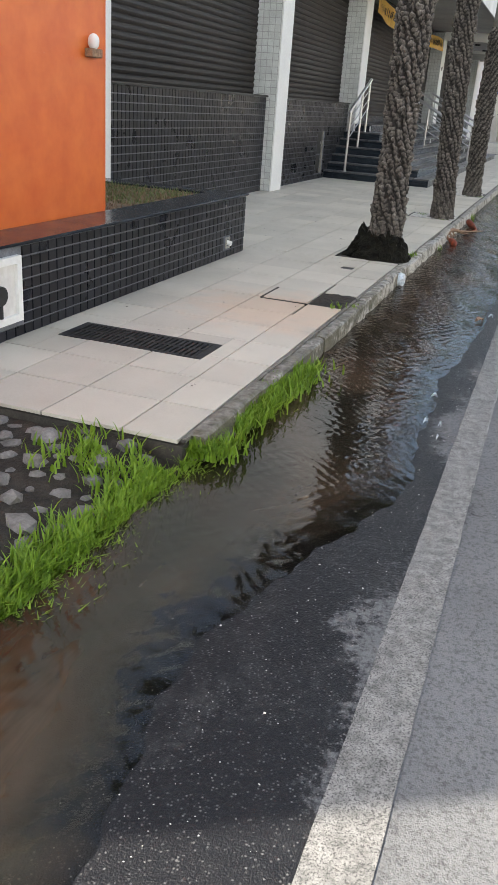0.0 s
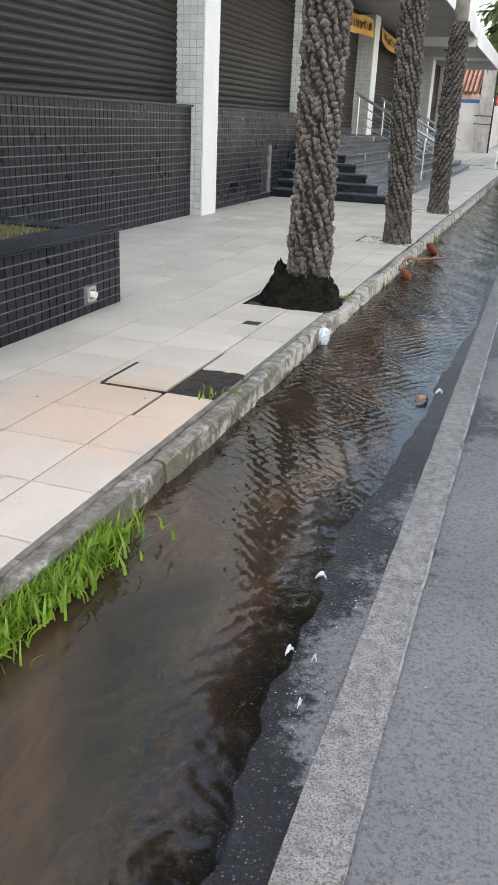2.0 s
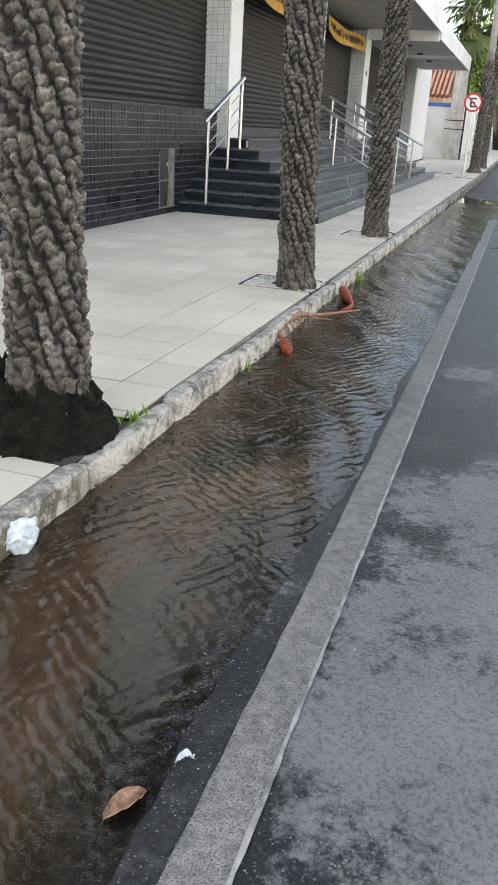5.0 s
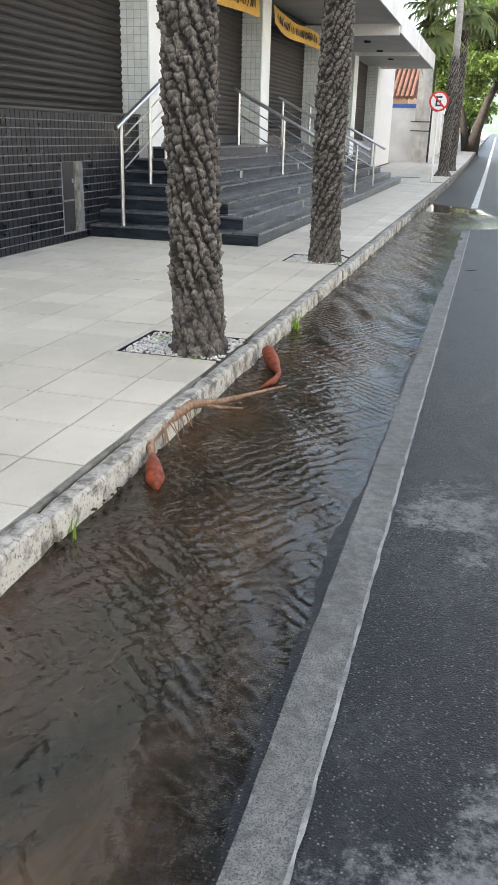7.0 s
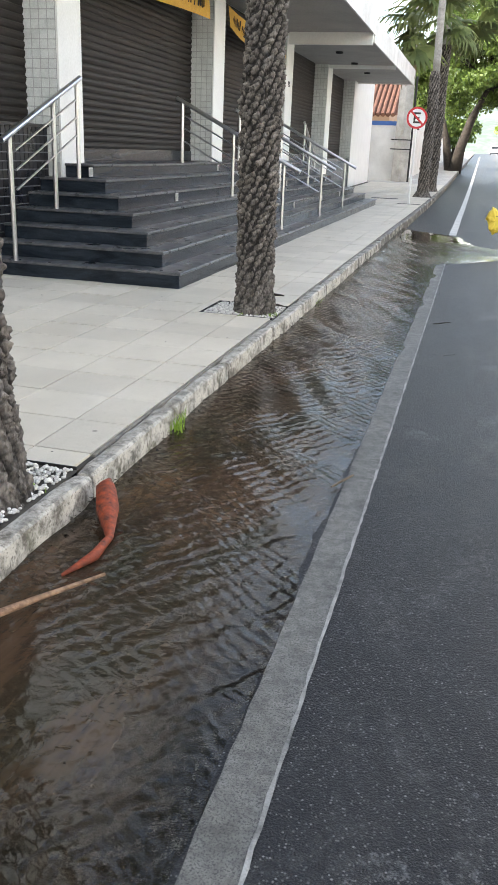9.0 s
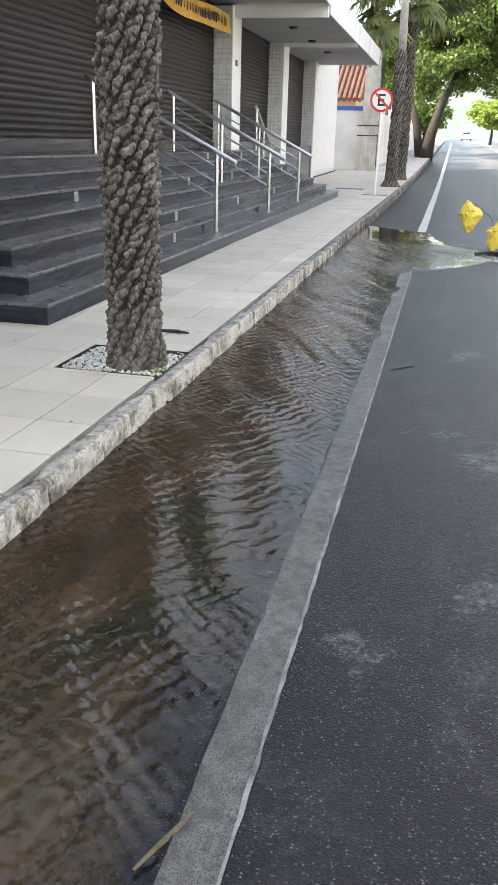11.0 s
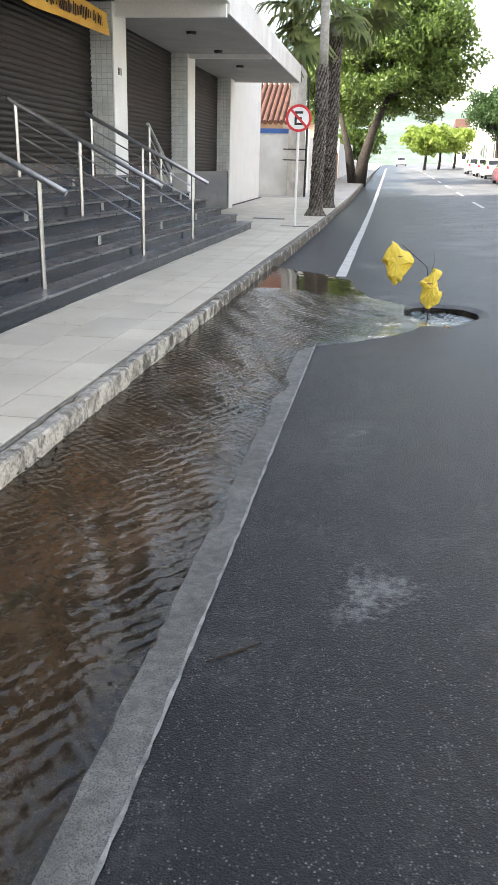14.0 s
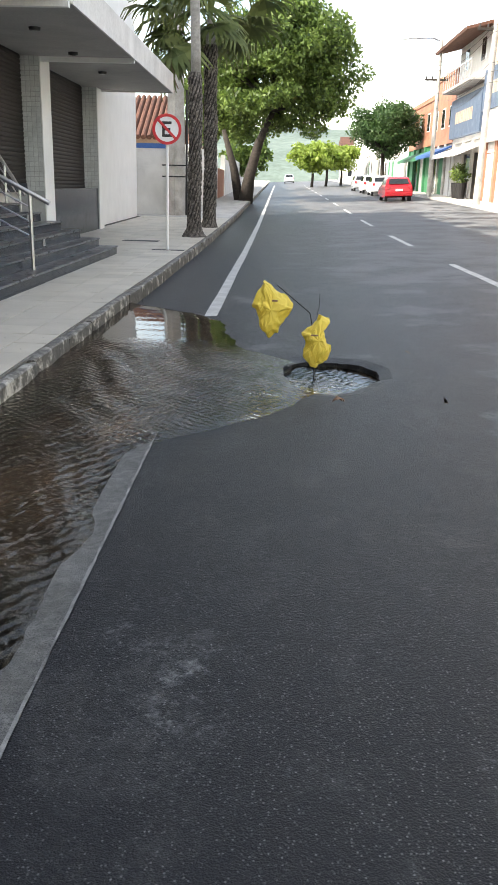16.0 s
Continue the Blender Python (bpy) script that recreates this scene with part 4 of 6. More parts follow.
def slab_geometry(r, z, tilt, vs, fs, thick=0.02):
    x0, x1, y0, y1 = r
    b, k = 0.002, len(vs)
    for dx, dz in ((0.0, -thick), (0.0, -b), (b, 0.0)):
        for x, y in ((x0 + dx, y0 + dx), (x1 - dx, y0 + dx), (x1 - dx, y1 - dx), (x0 + dx, y1 - dx)):
            vs.append((x, y, z + dz + tilt[0] * (x - x0) + tilt[1] * (y - y0) + rise(y)))
    for o in (0, 4):
        for i in range(4):
            j = (i + 1) % 4
            fs.append((k + o + i, k + o + j, k + o + 4 + j, k + o + 4 + i))
    fs.append((k + 8, k + 9, k + 10, k + 11))


def pavement():
    bm = bmesh.new()
    for a, b in ((3.27, 38), (38, 46), (46, 54), (54, 60), (60, 100), (100, 200)):
        bm.faces.new([bm.verts.new(p) for p in ((-5.6, a, rise(a) - 0.014), (KERB_IN, a, rise(a) - 0.014), (KERB_IN, b, rise(b) - 0.014), (-5.6, b, rise(b) - 0.014))])
    box(bm, -5.5, KERB_IN, 3.255, 3.5, -0.5, -0.03)
    bed = tagged(part("pavement", bm, DARK_JOINT), "pale square stone slabs along the shops", "pavement", kind="structure")
    rng = random.Random(3)
    vs, fs, count = [], [], 0
    ys = np.arange(3.255, 54.0, 0.452)
    xs = [KERB_IN - 0.026, -1.76, *np.arange(-2.21, -5.3, -0.452)]
    edges = [*xs, -5.6]
    for j, y in enumerate(ys):
        for x1, x0 in zip(edges, edges[1:]):
            if x1 <= -5.12 or (x1 < -3.0 and y < 8.2) or (x1 < STAIR_X - 0.3 and 19.0 < y < 36.0):
                continue
            cells = [(max(x0, -5.1) + 0.0045, x1 - 0.0045, y + 0.005, y + 0.448)]
            for c in CUTS:
                cells = [q for r in cells for q in minus(r, c)]
            for r in cells:
                z = rng.uniform(-0.0015, 0.0015)
                tilt = (rng.uniform(-0.003, 0.003), rng.uniform(-0.003, 0.003))
                if 3.2 < y < 21.0 and count < 300 and x1 > -3.2:
                    v, f = [], []
                    slab_geometry(r, z, tilt, v, f)
                    raw("slab", v, f, STONE, bed)
                    count += 1
                else:
                    slab_geometry(r, z, tilt, vs, fs)
    tagged(raw("slab_field", vs, fs, STONE, bed), kind="stuff")
    # narrow strip of dark gritty joint between slabs and kerb
    vs, fs = [], []
    for y in np.arange(3.3, 54, 0.6):
        if not any(p[2] - 0.6 < y < p[3] for p in PITS):
            slab_geometry((KERB_IN - 0.024, KERB_IN - 0.001, y, y + 0.594), -0.002 + rng.uniform(-0.003, 0.002), (0, 0), vs, fs)
    tagged(raw("kerb_joint", vs, fs, DIRTY_CEMENT, bed), kind="stuff")
    # far pavement in plain concrete
    far = bmesh.new()
    for a, b in ((54.0, 60), (60, 100), (100, 200)):
        far.faces.new([far.verts.new(p) for p in ((-5.6, a, rise(a)), (KERB_IN, a, rise(a)), (KERB_IN, b, rise(b)), (-5.6, b, rise(b)))])
    tagged(part("far_pavement", far, CONCRETE), "grey concrete pavement farther along the street", "pavement", kind="structure")


pavement()


def kerb():
    k = thing("kerb", "chipped whitewashed kerb stones with moss and stains", "kerb", (KERB_IN, 3.4, 0), kind="structure")
    rng = random.Random(8)
    y, count = 3.35, 0
    while y < 165:
        ln = rng.uniform(0.85, 1.35) if y < 60 else 4.0
        vs, fs = [], []
        ny = 11 if y < 60 else 2
        prof = [(KERB_IN, -0.35), (KERB_IN, -0.004), (KERB_IN + 0.03, 0.003), (KERB_OUT - 0.014, 0.003), (KERB_OUT - 0.001, -0.010), (KERB_OUT + 0.004, -0.08), (KERB_OUT, -0.35)]
        dz, dx = rng.uniform(-0.012, 0.008), rng.uniform(-0.012, 0.012)
        for j in range(ny):
            yy = y + 0.006 + (ln - 0.012) * j / (ny - 1)
            end = 0.014 if j in (0, ny - 1) else 0.0
            for i, (px, pz) in enumerate(prof):
                q = 0.0 if i in (0, 6) else 1.0
                nz = noise.noise((px * 6, yy * 4.5, 3.1)) * 0.006 + noise.noise((px * 20, yy * 14, 7)) * 0.006
                nxo = noise.noise((px * 5, yy * 5.5, 11)) * 0.008 + noise.noise((px * 18, yy * 17, 2)) * 0.007
                vs.append((px + q * (nxo + dx - end * (i > 2)) - KERB_IN, yy - 3.4, pz + q * (nz + dz - end) + rise(yy)))
        n = len(prof)
        for j in range(ny - 1):
            for i in range(n - 1):
                fs.append((j * n + i + 1, j * n + i, (j + 1) * n + i, (j + 1) * n + i + 1))
        fs.append(tuple(range(n)))
        fs.append(tuple((ny - 1) * n + i for i in reversed(range(n))))
        raw("kerb_stone", vs, fs, KERB, k)
        y += ln


kerb()


def blades(name, spots, height, parent, material, width=0.006, label="", category="", per=1):
    """Grass: bent tapered blades at (x, y, z)."""
    rng = random.Random(len(spots))
    vs, fs = [], []
    for x, y, z in spots:
        h, a, lean = height * rng.uniform(0.55, 1.25), rng.uniform(0, math.tau), rng.uniform(0.1, 0.95)
        c, s = math.cos(a), math.sin(a)
        w = width * rng.uniform(0.7, 1.4)
        k = len(vs)
        for t, ww in ((0, 1.0), (0.4, 0.9), (0.75, 0.6), (1.0, 0.08)):
            o = lean * h * t * t
            px, py, pz = x + c * o, y + s * o, z + h * t * (1 - 0.25 * lean * t)
            vs += [(px - s * w * ww, py + c * w * ww, pz), (px + s * w * ww, py - c * w * ww, pz)]
        fs += [(k + 2 * i, k + 2 * i + 1, k + 2 * i + 3, k + 2 * i + 2) for i in range(3)]
    ob = raw(name, vs, fs, material, parent)
    return tagged(ob, label, category, kind="stuff")


def verge():
    """The earth bank before the paving, with field stones and fresh grass."""
    def bank(x, y):
        edge = -1.32 - 0.05 * max(0, 3.6 - y)
        t = min(1.0, max(0.0, (edge - x) / 0.5))
        return -0.20 + 0.15 * t ** 0.7 + 0.03 * noise.noise((x * 2, y * 2, 0)) + 0.012 * noise.noise((x * 9, y * 9, 0))
    xs, ys = np.linspace(-3.1, -1.15, 40), np.linspace(-3.0, 3.26, 70)
    n = len(xs)
    vs = [(x, y, bank(x, y)) for y in ys for x in xs]
    fs = [(j * n + i, j * n + i + 1, (j + 1) * n + i + 1, (j + 1) * n + i) for j in range(len(ys) - 1) for i in range(n - 1)]
    v = tagged(raw("verge", vs, fs, SOIL, smooth=True), "dark wet earth verge with field stones", "verge", kind="structure")
    rng = random.Random(12)
    meshes = []
    for s in range(6):
        bm = bmesh.new()
        bmesh.ops.create_icosphere(bm, subdivisions=1, radius=1.0)
        for q in bm.verts:
            q.co *= 1 + rng.uniform(-0.22, 0.22)
            q.co.z *= 0.55
        me = bpy.data.meshes.new("stone")
        bm.to_mesh(me)
        bm.free()
        me.materials.append(COBBLE)
        meshes.append(me)
    placed = []
    for _ in range(2400):
        x, y, r = rng.uniform(-3.0, -1.5), rng.uniform(1.6, 3.22), rng.uniform(0.03, 0.09)
        if y < 2.5 and rng.random() < 0.6 or x > -1.62 and y > 2.6 and rng.random() < 0.7:
            continue
        if all((x - a) ** 2 + (y - b) ** 2 > (r + c) ** 2 * 0.85 for a, b, c in placed) and len(placed) < 170:
            placed.append((x, y, r))
            o = new("stone", meshes[rng.randrange(6)])
            o.parent = v
            o.matrix_basis = pose(x, y, bank(x, y) - 0.004, rng.uniform(-12, 12), rng.uniform(-12, 12), rng.uniform(0, 360)) @ Matrix.Diagonal((r, r * rng.uniform(0.7, 1.0), r, 1))
    spots = []
    for _ in range(13500):
        y = rng.uniform(1.75, 5.15)
        mid = -1.375 + 0.02 * math.sin(3 * y) if y > 3.3 else -1.40 - 0.05 * min(1, 3.3 - y)
        half = 0.115 if y > 3.3 else 0.12
        x = rng.gauss(mid, half * 0.6)
        if y > 4.6 and rng.random() < (y - 4.6) / 0.6 or x < KERB_IN - 0.04 and y > 3.3:
            continue
        z = -0.10 if y > 3.3 else bank(x, y)
        if noise.noise((x * 4, y * 3.6, 5)) > (-0.24 if y > 3.4 else -0.28):
            spots.append((x, y, z))
    for _ in range(420):
        x, y = rng.gauss(-1.72, 0.13), rng.gauss(3.0, 0.13)
        if y < 3.24 and noise.noise((x * 6, y * 6, 2)) > -0.15:
            spots.append((x, y, bank(x, y)))
    blades("grass", spots, 0.088, None, GRASS, 0.0052, "fresh green grass along the water's edge", "grass")


verge()


def small_growth():
    rng = random.Random(5)
    for x, y, z, n, h in ((-1.36, 14.92, -0.13, 90, 0.10), (-1.44, 9.50, -0.01, 30, 0.05), (-1.37, 11.0, -0.12, 40, 0.06), (-1.98, 13.72, -0.01, 34, 0.03), (-1.62, 13.32, -0.01, 24, 0.028), (-1.52, 13.6, -0.01, 16, 0.03),
                          (-1.5, 17.9, -0.01, 36, 0.035), (-1.75, 17.83, -0.01, 24, 0.03), (-1.40, 6.6, -0.03, 26, 0.045), (-1.50, 6.45, 0.0, 24, 0.035), (-1.38, 19.5, -0.12, 40, 0.05)):
        blades("weed", [(rng.gauss(x, 0.035), rng.gauss(y, 0.06), z) for _ in range(n)], h, None, GRASS, 0.004, "small green weeds rooted beside the kerb", "weed")
    blades("dry_grass", [(rng.uniform(-5.0, -3.45), rng.uniform(6.2, 8.0), 0.57) for _ in range(2600)], 0.035, None, STRAW, 0.004, "short dry grass in the planter", "grass")
    blades("grass", [(rng.uniform(-5.0, -3.45), rng.uniform(6.6, 8.05), 0.57) for _ in range(2200)], 0.05, None, FROND, 0.004, "short green grass in the planter", "grass")


small_growth()


def pit(x0, x1, y0, y1, pebbles, seed):
    rng = random.Random(seed)
    xs, ys = np.linspace(x0, x1, 12), np.linspace(y0, y1, 12)
    vs = [(x, y, -0.022 + 0.012 * noise.noise((x * 9, y * 9, 1))) for y in ys for x in xs]
    fs = [(j * 12 + i, j * 12 + i + 1, (j + 1) * 12 + i + 1, (j + 1) * 12 + i) for j in range(11) for i in range(11)]
    p = tagged(raw("tree_pit", vs, fs, SOIL), "square soil pit round a palm" + (", covered with white pebbles" if pebbles else ", dark and bare"), "tree pit", kind="structure")
    # thin dark strips added in place of the dark gap round the pit
    bm = bmesh.new()
    for a in ((x0, x1, y0, y0 + 0.006), (x0, x1, y1 - 0.006, y1), (x0, x0 + 0.006, y0 + 0.006, y1 - 0.006)):
        box(bm, *a, -0.05, 0.002)
    part("pit_edge", bm, IRON, p)
    if not pebbles:
        return
    me = []
    for s in range(5):
        bm = bmesh.new()
        bmesh.ops.create_icosphere(bm, subdivisions=1, radius=1.0)
        for q in bm.verts:
            q.co *= 1 + rng.uniform(-0.18, 0.18)
            q.co.z *= 0.65
        m = bpy.data.meshes.new("pebble")
        bm.to_mesh(m)
        bm.free()
        m.materials.append(PEBBLE)
        me.append(m)
    cx, cy = x0 + 0.42, (y0 + y1) / 2
    for _ in range(pebbles):
        x, y = rng.uniform(x0 + 0.03, x1 - 0.01), rng.uniform(y0 + 0.03, y1 - 0.03)
        if (x - cx) ** 2 + (y - cy) ** 2 < 0.17 ** 2:
            continue
        r = rng.uniform(0.008, 0.015)
        o = new("pebble", me[rng.randrange(5)])
        o.parent = p
        o.matrix_basis = pose(x, y, -0.003 + rng.uniform(-0.004, 0.007), rng.uniform(-30, 30), rng.uniform(-30, 30), rng.uniform(0, 360)) @ Matrix.Scale(r, 4)
    bed = bmesh.new()
    for _ in range(900):
        x, y = rng.uniform(x0 + 0.03, x1 - 0.01), rng.uniform(y0 + 0.03, y1 - 0.03)
        if (x - cx) ** 2 + (y - cy) ** 2 > 0.17 ** 2:
            q = Matrix.Translation((x, y, -0.006 + rng.uniform(-0.004, 0.006))) @ Matrix.Rotation(rng.uniform(0, 6), 4, "Z") @ Matrix.Diagonal((rng.uniform(0.007, 0.014), 0.009, 0.007, 1))
            bm = bmesh.ops.create_icosphere(bed, subdivisions=1, radius=1.0, matrix=q)
    tagged(part("pebble_bed", bed, PEBBLE, p), kind="stuff")


pit(*PITS[0], 0, 1)
pit(*PITS[1], 300, 2)
pit(*PITS[2], 260, 3)


def palm_foot():
    """Blackened ragged root collar of the first palm."""
    rng = random.Random(2)
    bm = bmesh.new()
    n, lv = 96, 16
    rows = []
    for j in range(lv):
        z = -0.03 + 0.29 * j / (lv - 1)
        row = []
        for i in range(n):
            a = math.tau * i / n
            base = 0.45 - 0.20 * (j / (lv - 1)) ** 0.7
            wob = 0.05 * noise.noise((math.cos(a) * 2.4, math.sin(a) * 2.4, z * 5)) + 0.03 * noise.noise((math.cos(a) * 8, math.sin(a) * 8, z * 22))
            top = (0.09 * noise.noise((math.cos(a) * 3, math.sin(a) * 3, 9)) + 0.05 * rng.uniform(-1, 1)) if j == lv - 1 else 0
            sx = 1.0 if math.cos(a) < 0 else 0.78
            row.append(bm.verts.new(((base + wob) * math.cos(a) * sx, (base + wob) * math.sin(a) * 0.82, z + top)))
        rows.append(row)
    for a, b in zip(rows, rows[1:]):
        for i in range(n):
            bm.faces.new((a[i], a[(i + 1) % n], b[(i + 1) % n], b[i]))
    inner = [bm.verts.new((0.15 * math.cos(math.tau * i / n), 0.15 * math.sin(math.tau * i / n), 0.18)) for i in range(n)]
    for i in range(n):
        bm.faces.new((rows[-1][i], rows[-1][(i + 1) % n], inner[(i + 1) % n], inner[i]))
    for v in bm.verts:
        v.co += 0.026 * Vector(noise.noise_vector(v.co * 13)) + 0.014 * Vector(noise.noise_vector(v.co * 34))
    o = [q for q in bpy.data.objects if q.name == "palm_tree"][0]
    part("root_collar", bm, CHARRED, o, "blackened ragged root collar")


palm_foot()


def grate():
    x0, x1, y0, y1 = GRATE
    g = thing("drain_grate", "long dark iron drain grate set in the pavement", "drain grate", (x0, y0, 0))
    fr = bmesh.new()
    for a in ((0, x1 - x0, 0, 0.035), (0, x1 - x0, y1 - y0 - 0.035, y1 - y0), (0, 0.05, 0.035, y1 - y0 - 0.035), (x1 - x0 - 0.05, x1 - x0, 0.035, y1 - y0 - 0.035)):
        box(fr, *a, -0.03, 0.004)
    part("frame", fr, IRON, g)
    # shallow black sheet added for the darkness below the bars
    part("pit_floor", boxed(0, x1 - x0, 0, y1 - y0, -0.0135, -0.0125), BLACK, g, "black sheet standing in for the shaded hollow below the bars")
    k = 0.07
    while k < x1 - x0 - 0.07:
        part("bar", boxed(k, k + 0.02, 0.035, y1 - y0 - 0.035, -0.012, 0.003), IRON, g)
        k += 0.036
    part("cross_bar", boxed(0.05, x1 - x0 - 0.05, (y1 - y0) / 2 - 0.01, (y1 - y0) / 2 + 0.01, -0.012, 0.004), IRON, g)
    d = thing("small_drain", "small square dark drain opening in the pavement", "drain", (DRAIN[0], DRAIN[2], 0))
    part("cover", boxed(0, DRAIN[1] - DRAIN[0], 0, DRAIN[3] - DRAIN[2], -0.0135, -0.006), IRON, d)
    p = thing("broken_slab_patch", "broken slab replaced by rough dark mortar and rubble", "patch", (PATCH[0], PATCH[2], 0), kind="structure")
    xs, ys = np.linspace(0, PATCH[1] - PATCH[0] + 0.03, 14), np.linspace(0, PATCH[3] - PATCH[2], 20)
    vs = [(x, y, -0.006 + 0.016 * noise.noise((x * 12, y * 12, 4)) + 0.008 * noise.noise((x * 40, y * 40, 4))) for y in ys for x in xs]
    raw("mortar", vs, [(j * 14 + i, j * 14 + i + 1, (j + 1) * 14 + i + 1, (j + 1) * 14 + i) for j in range(19) for i in range(13)], SOIL, p)
    slit = bmesh.new()
    box(slit, -2.15, PATCH[0], 6.365, 6.385, -0.012, 0.0025)
    box(slit, -2.16, -2.14, 6.385, 6.85, -0.012, 0.0025)
    tagged(part("pavement_crack", slit, SOIL), "dark open joint beside the broken slab", "crack", kind="structure")


grate()


# ---- glazed tiles ----
def tile_field(name, parent, place, u0, u1, v0, v1, du, dv, limit, skip=(), jitter=0.0015, material=None):
    """Glazed tiles over a wall; place(u, v, d) gives the spot at depth d. The nearest ones are pieces of their own."""
    rng = random.Random(int(u0 * 10) + 3)
    g, vs, fs, count = 0.0032, [], [], 0
    inv = parent.matrix_basis.inverted()
    v = v0
    while v < v1 - 0.02:
        u = u0
        while u < u1 - 0.02:
            a, b, c, d = u + g, min(u + du, u1) - g, v + g, min(v + dv, v1) - g
            if not any(a < s[1] and b > s[0] and c < s[3] and d > s[2] for s in skip):
                o = rng.uniform(-jitter, jitter)
                q = [place(*p) for p in ((a, c, -0.01), (b, c, -0.01), (b, d, -0.01), (a, d, -0.01))]
                e = 0.004
                t = [place(*p) for p in ((a + e, c + e, 0.004 + o), (b - e, c + e, 0.004 + o * 0.5), (b - e, d - e, 0.004 - o), (a + e, d - e, 0.004))]
                pts = [inv @ Vector(p) for p in q + t]
                f8 = [(0, 1, 5, 4), (1, 2, 6, 5), (2, 3, 7, 6), (3, 0, 4, 7), (4, 5, 6, 7)]
                if count < limit:
                    raw("tile", pts, f8, material or TILE, parent)
                    count += 1
                else:
                    k = len(vs)
                    vs += pts
                    fs += [tuple(k + i for i in f) for f in f8]
            u += du
        v += dv
    if vs:
        tagged(raw(name, vs, fs, material or TILE, parent), kind="stuff")


def top(name):
    return [o for o in bpy.data.objects if o.name == name][0]


bpy.context.view_layer.update()
METER = (3.84, 4.33, 0.11, 0.52)
OUTLET = (7.86, 7.97, 0.09, 0.20)
NICHE = (18.15, 18.62, 0.12, 0.98)
tile_field("tile_field", top("planter"), lambda u, v, d: (-3.07 + d, u, v), 3.0, 8.38, 0.0, 0.57, 0.098, 0.0715, 300, (METER, OUTLET))
tile_field("tile_field", top("planter"), lambda u, v, d: (u, 8.388 + d, v), -5.08, -3.08, 0.0, 0.57, 0.098, 0.0715, 0)
tile_field("tile_field", top("shop_building"), lambda u, v, d: (-5.096 + d, u, v), 8.78, 14.60, 0.0, 1.57, 0.1, 0.098, 0)
tile_field("tile_field", top("shop_building"), lambda u, v, d: (-5.096 + d, u, v), 15.21, 18.91, 0.0, 1.57, 0.1, 0.098, 280, (NICHE,))
tile_field("tile_field", top("shop_building"), lambda u, v, d: (-5.096 + d, u, v), 18.91, 20.6, 0.0, 1.57, 0.1, 0.098, 0)

for y0 in (8.42, 14.62, 20.6, 26.82, 32.95, 39.0, 45.0):
    tile_field("mosaic_field", top("shop_building"), lambda u, v, d: (u, y0 - 0.002 - d, v), -5.36, -4.93, 0.0 if y0 < 16 else 1.16, 4.2, 0.108, 0.108, 0, material=MOSAIC)


# ---- fittings on the walls ----
def meter_box():
    b = thing("meter_box", "white framed meter box let into the planter wall", "meter box", (-3.07, METER[0], METER[2]))
    w, h = METER[1] - METER[0], METER[3] - METER[2]
    fr = bmesh.new()
    for a in ((0, w, 0, 0.045), (0, w, h - 0.045, h), (0, 0.045, 0.045, h - 0.045), (w - 0.045, w, 0.045, h - 0.045)):
        box(fr, -0.05, 0.03, a[0], a[1], a[2], a[3], 0)
    part("frame", fr, WHITE, b, "white frame")
    part("back", boxed(-0.05, 0.006, 0.045, w - 0.045, 0.045, h - 0.045), PLASTER, b)
    part("meter", tube(bmesh.new(), [(0.0, 0.27, 0.19), (0.035, 0.27, 0.19)], 0.06, 16), BLACK, b, "dark round water meter")
    part("pipe", tube(bmesh.new(), [(0.02, 0.27, 0.05), (0.02, 0.27, 0.15)], 0.016, 8), BLACK, b)


def outlet():
    b = thing("wall_outlet", "broken outlet with a white pipe end in the planter wall", "outlet", (-3.07, OUTLET[0], OUTLET[2]))
    fr = bmesh.new()
    for a in ((0, 0.11, 0, 0.018), (0, 0.11, 0.092, 0.11), (0, 0.018, 0.018, 0.092), (0.092, 0.11, 0.018, 0.092)):
        box(fr, -0.05, 0.008, a[0], a[1], a[2], a[3])
    part("surround", fr, CONCRETE, b)
    part("recess", boxed(-0.05, -0.03, 0.018, 0.092, 0.018, 0.092), BLACK, b)
    part("pipe_end", tube(bmesh.new(), [(-0.03, 0.05, 0.06), (0.045, 0.05, 0.05)], 0.024, 12), WHITE, b, "white plastic pipe end")


def panel_fixture():
    b = thing("lamp_bracket", "small beige bracket with a white bulb on the orange panel", "lamp", (-3.44, 5.84, 1.71))
    part("bracket", boxed(0.0, 0.07, -0.075, 0.075, 0.0, 0.06, bevel=0.008), STRAW, b, "beige bracket")
    bm = bmesh.new()
    bmesh.ops.create_uvsphere(bm, u_segments=14, v_segments=10, radius=0.045, matrix=Matrix.Translation((0.04, -0.01, 0.105)) @ Matrix.Diagonal((1, 0.85, 1.25, 1)))
    part("bulb", bm, WHITE, b, "white bulb cover", smooth=True)


def wall_niche():
    b = thing("wall_cabinet", "recessed dark meter cabinets with a pale worn frame", "cabinet", (-5.1, NICHE[0], NICHE[2]))
    w, h = NICHE[1] - NICHE[0], NICHE[3] - NICHE[2]
    part("upper_door", boxed(-0.03, 0.004, 0, w * 0.62, h * 0.47, h), BLACK, b, "dark upper door")
    part("lower_door", boxed(-0.03, 0.004, 0, w * 0.62, 0.0, h * 0.44), BLACK, b, "dark lower door")
    part("pale_strip", boxed(-0.03, 0.008, w * 0.68, w * 0.98, 0.0, h), DIRTY_CEMENT, b, "worn cement strip")
    part("pipe_hole", tube(bmesh.new(), [(0.0, 0.2, 0.05), (0.014, 0.2, 0.05)], 0.05, 14), SOIL, b)
    part("latch", boxed(0.004, 0.014, w * 0.5, w * 0.56, h * 0.7, h * 0.76), STEEL, b)


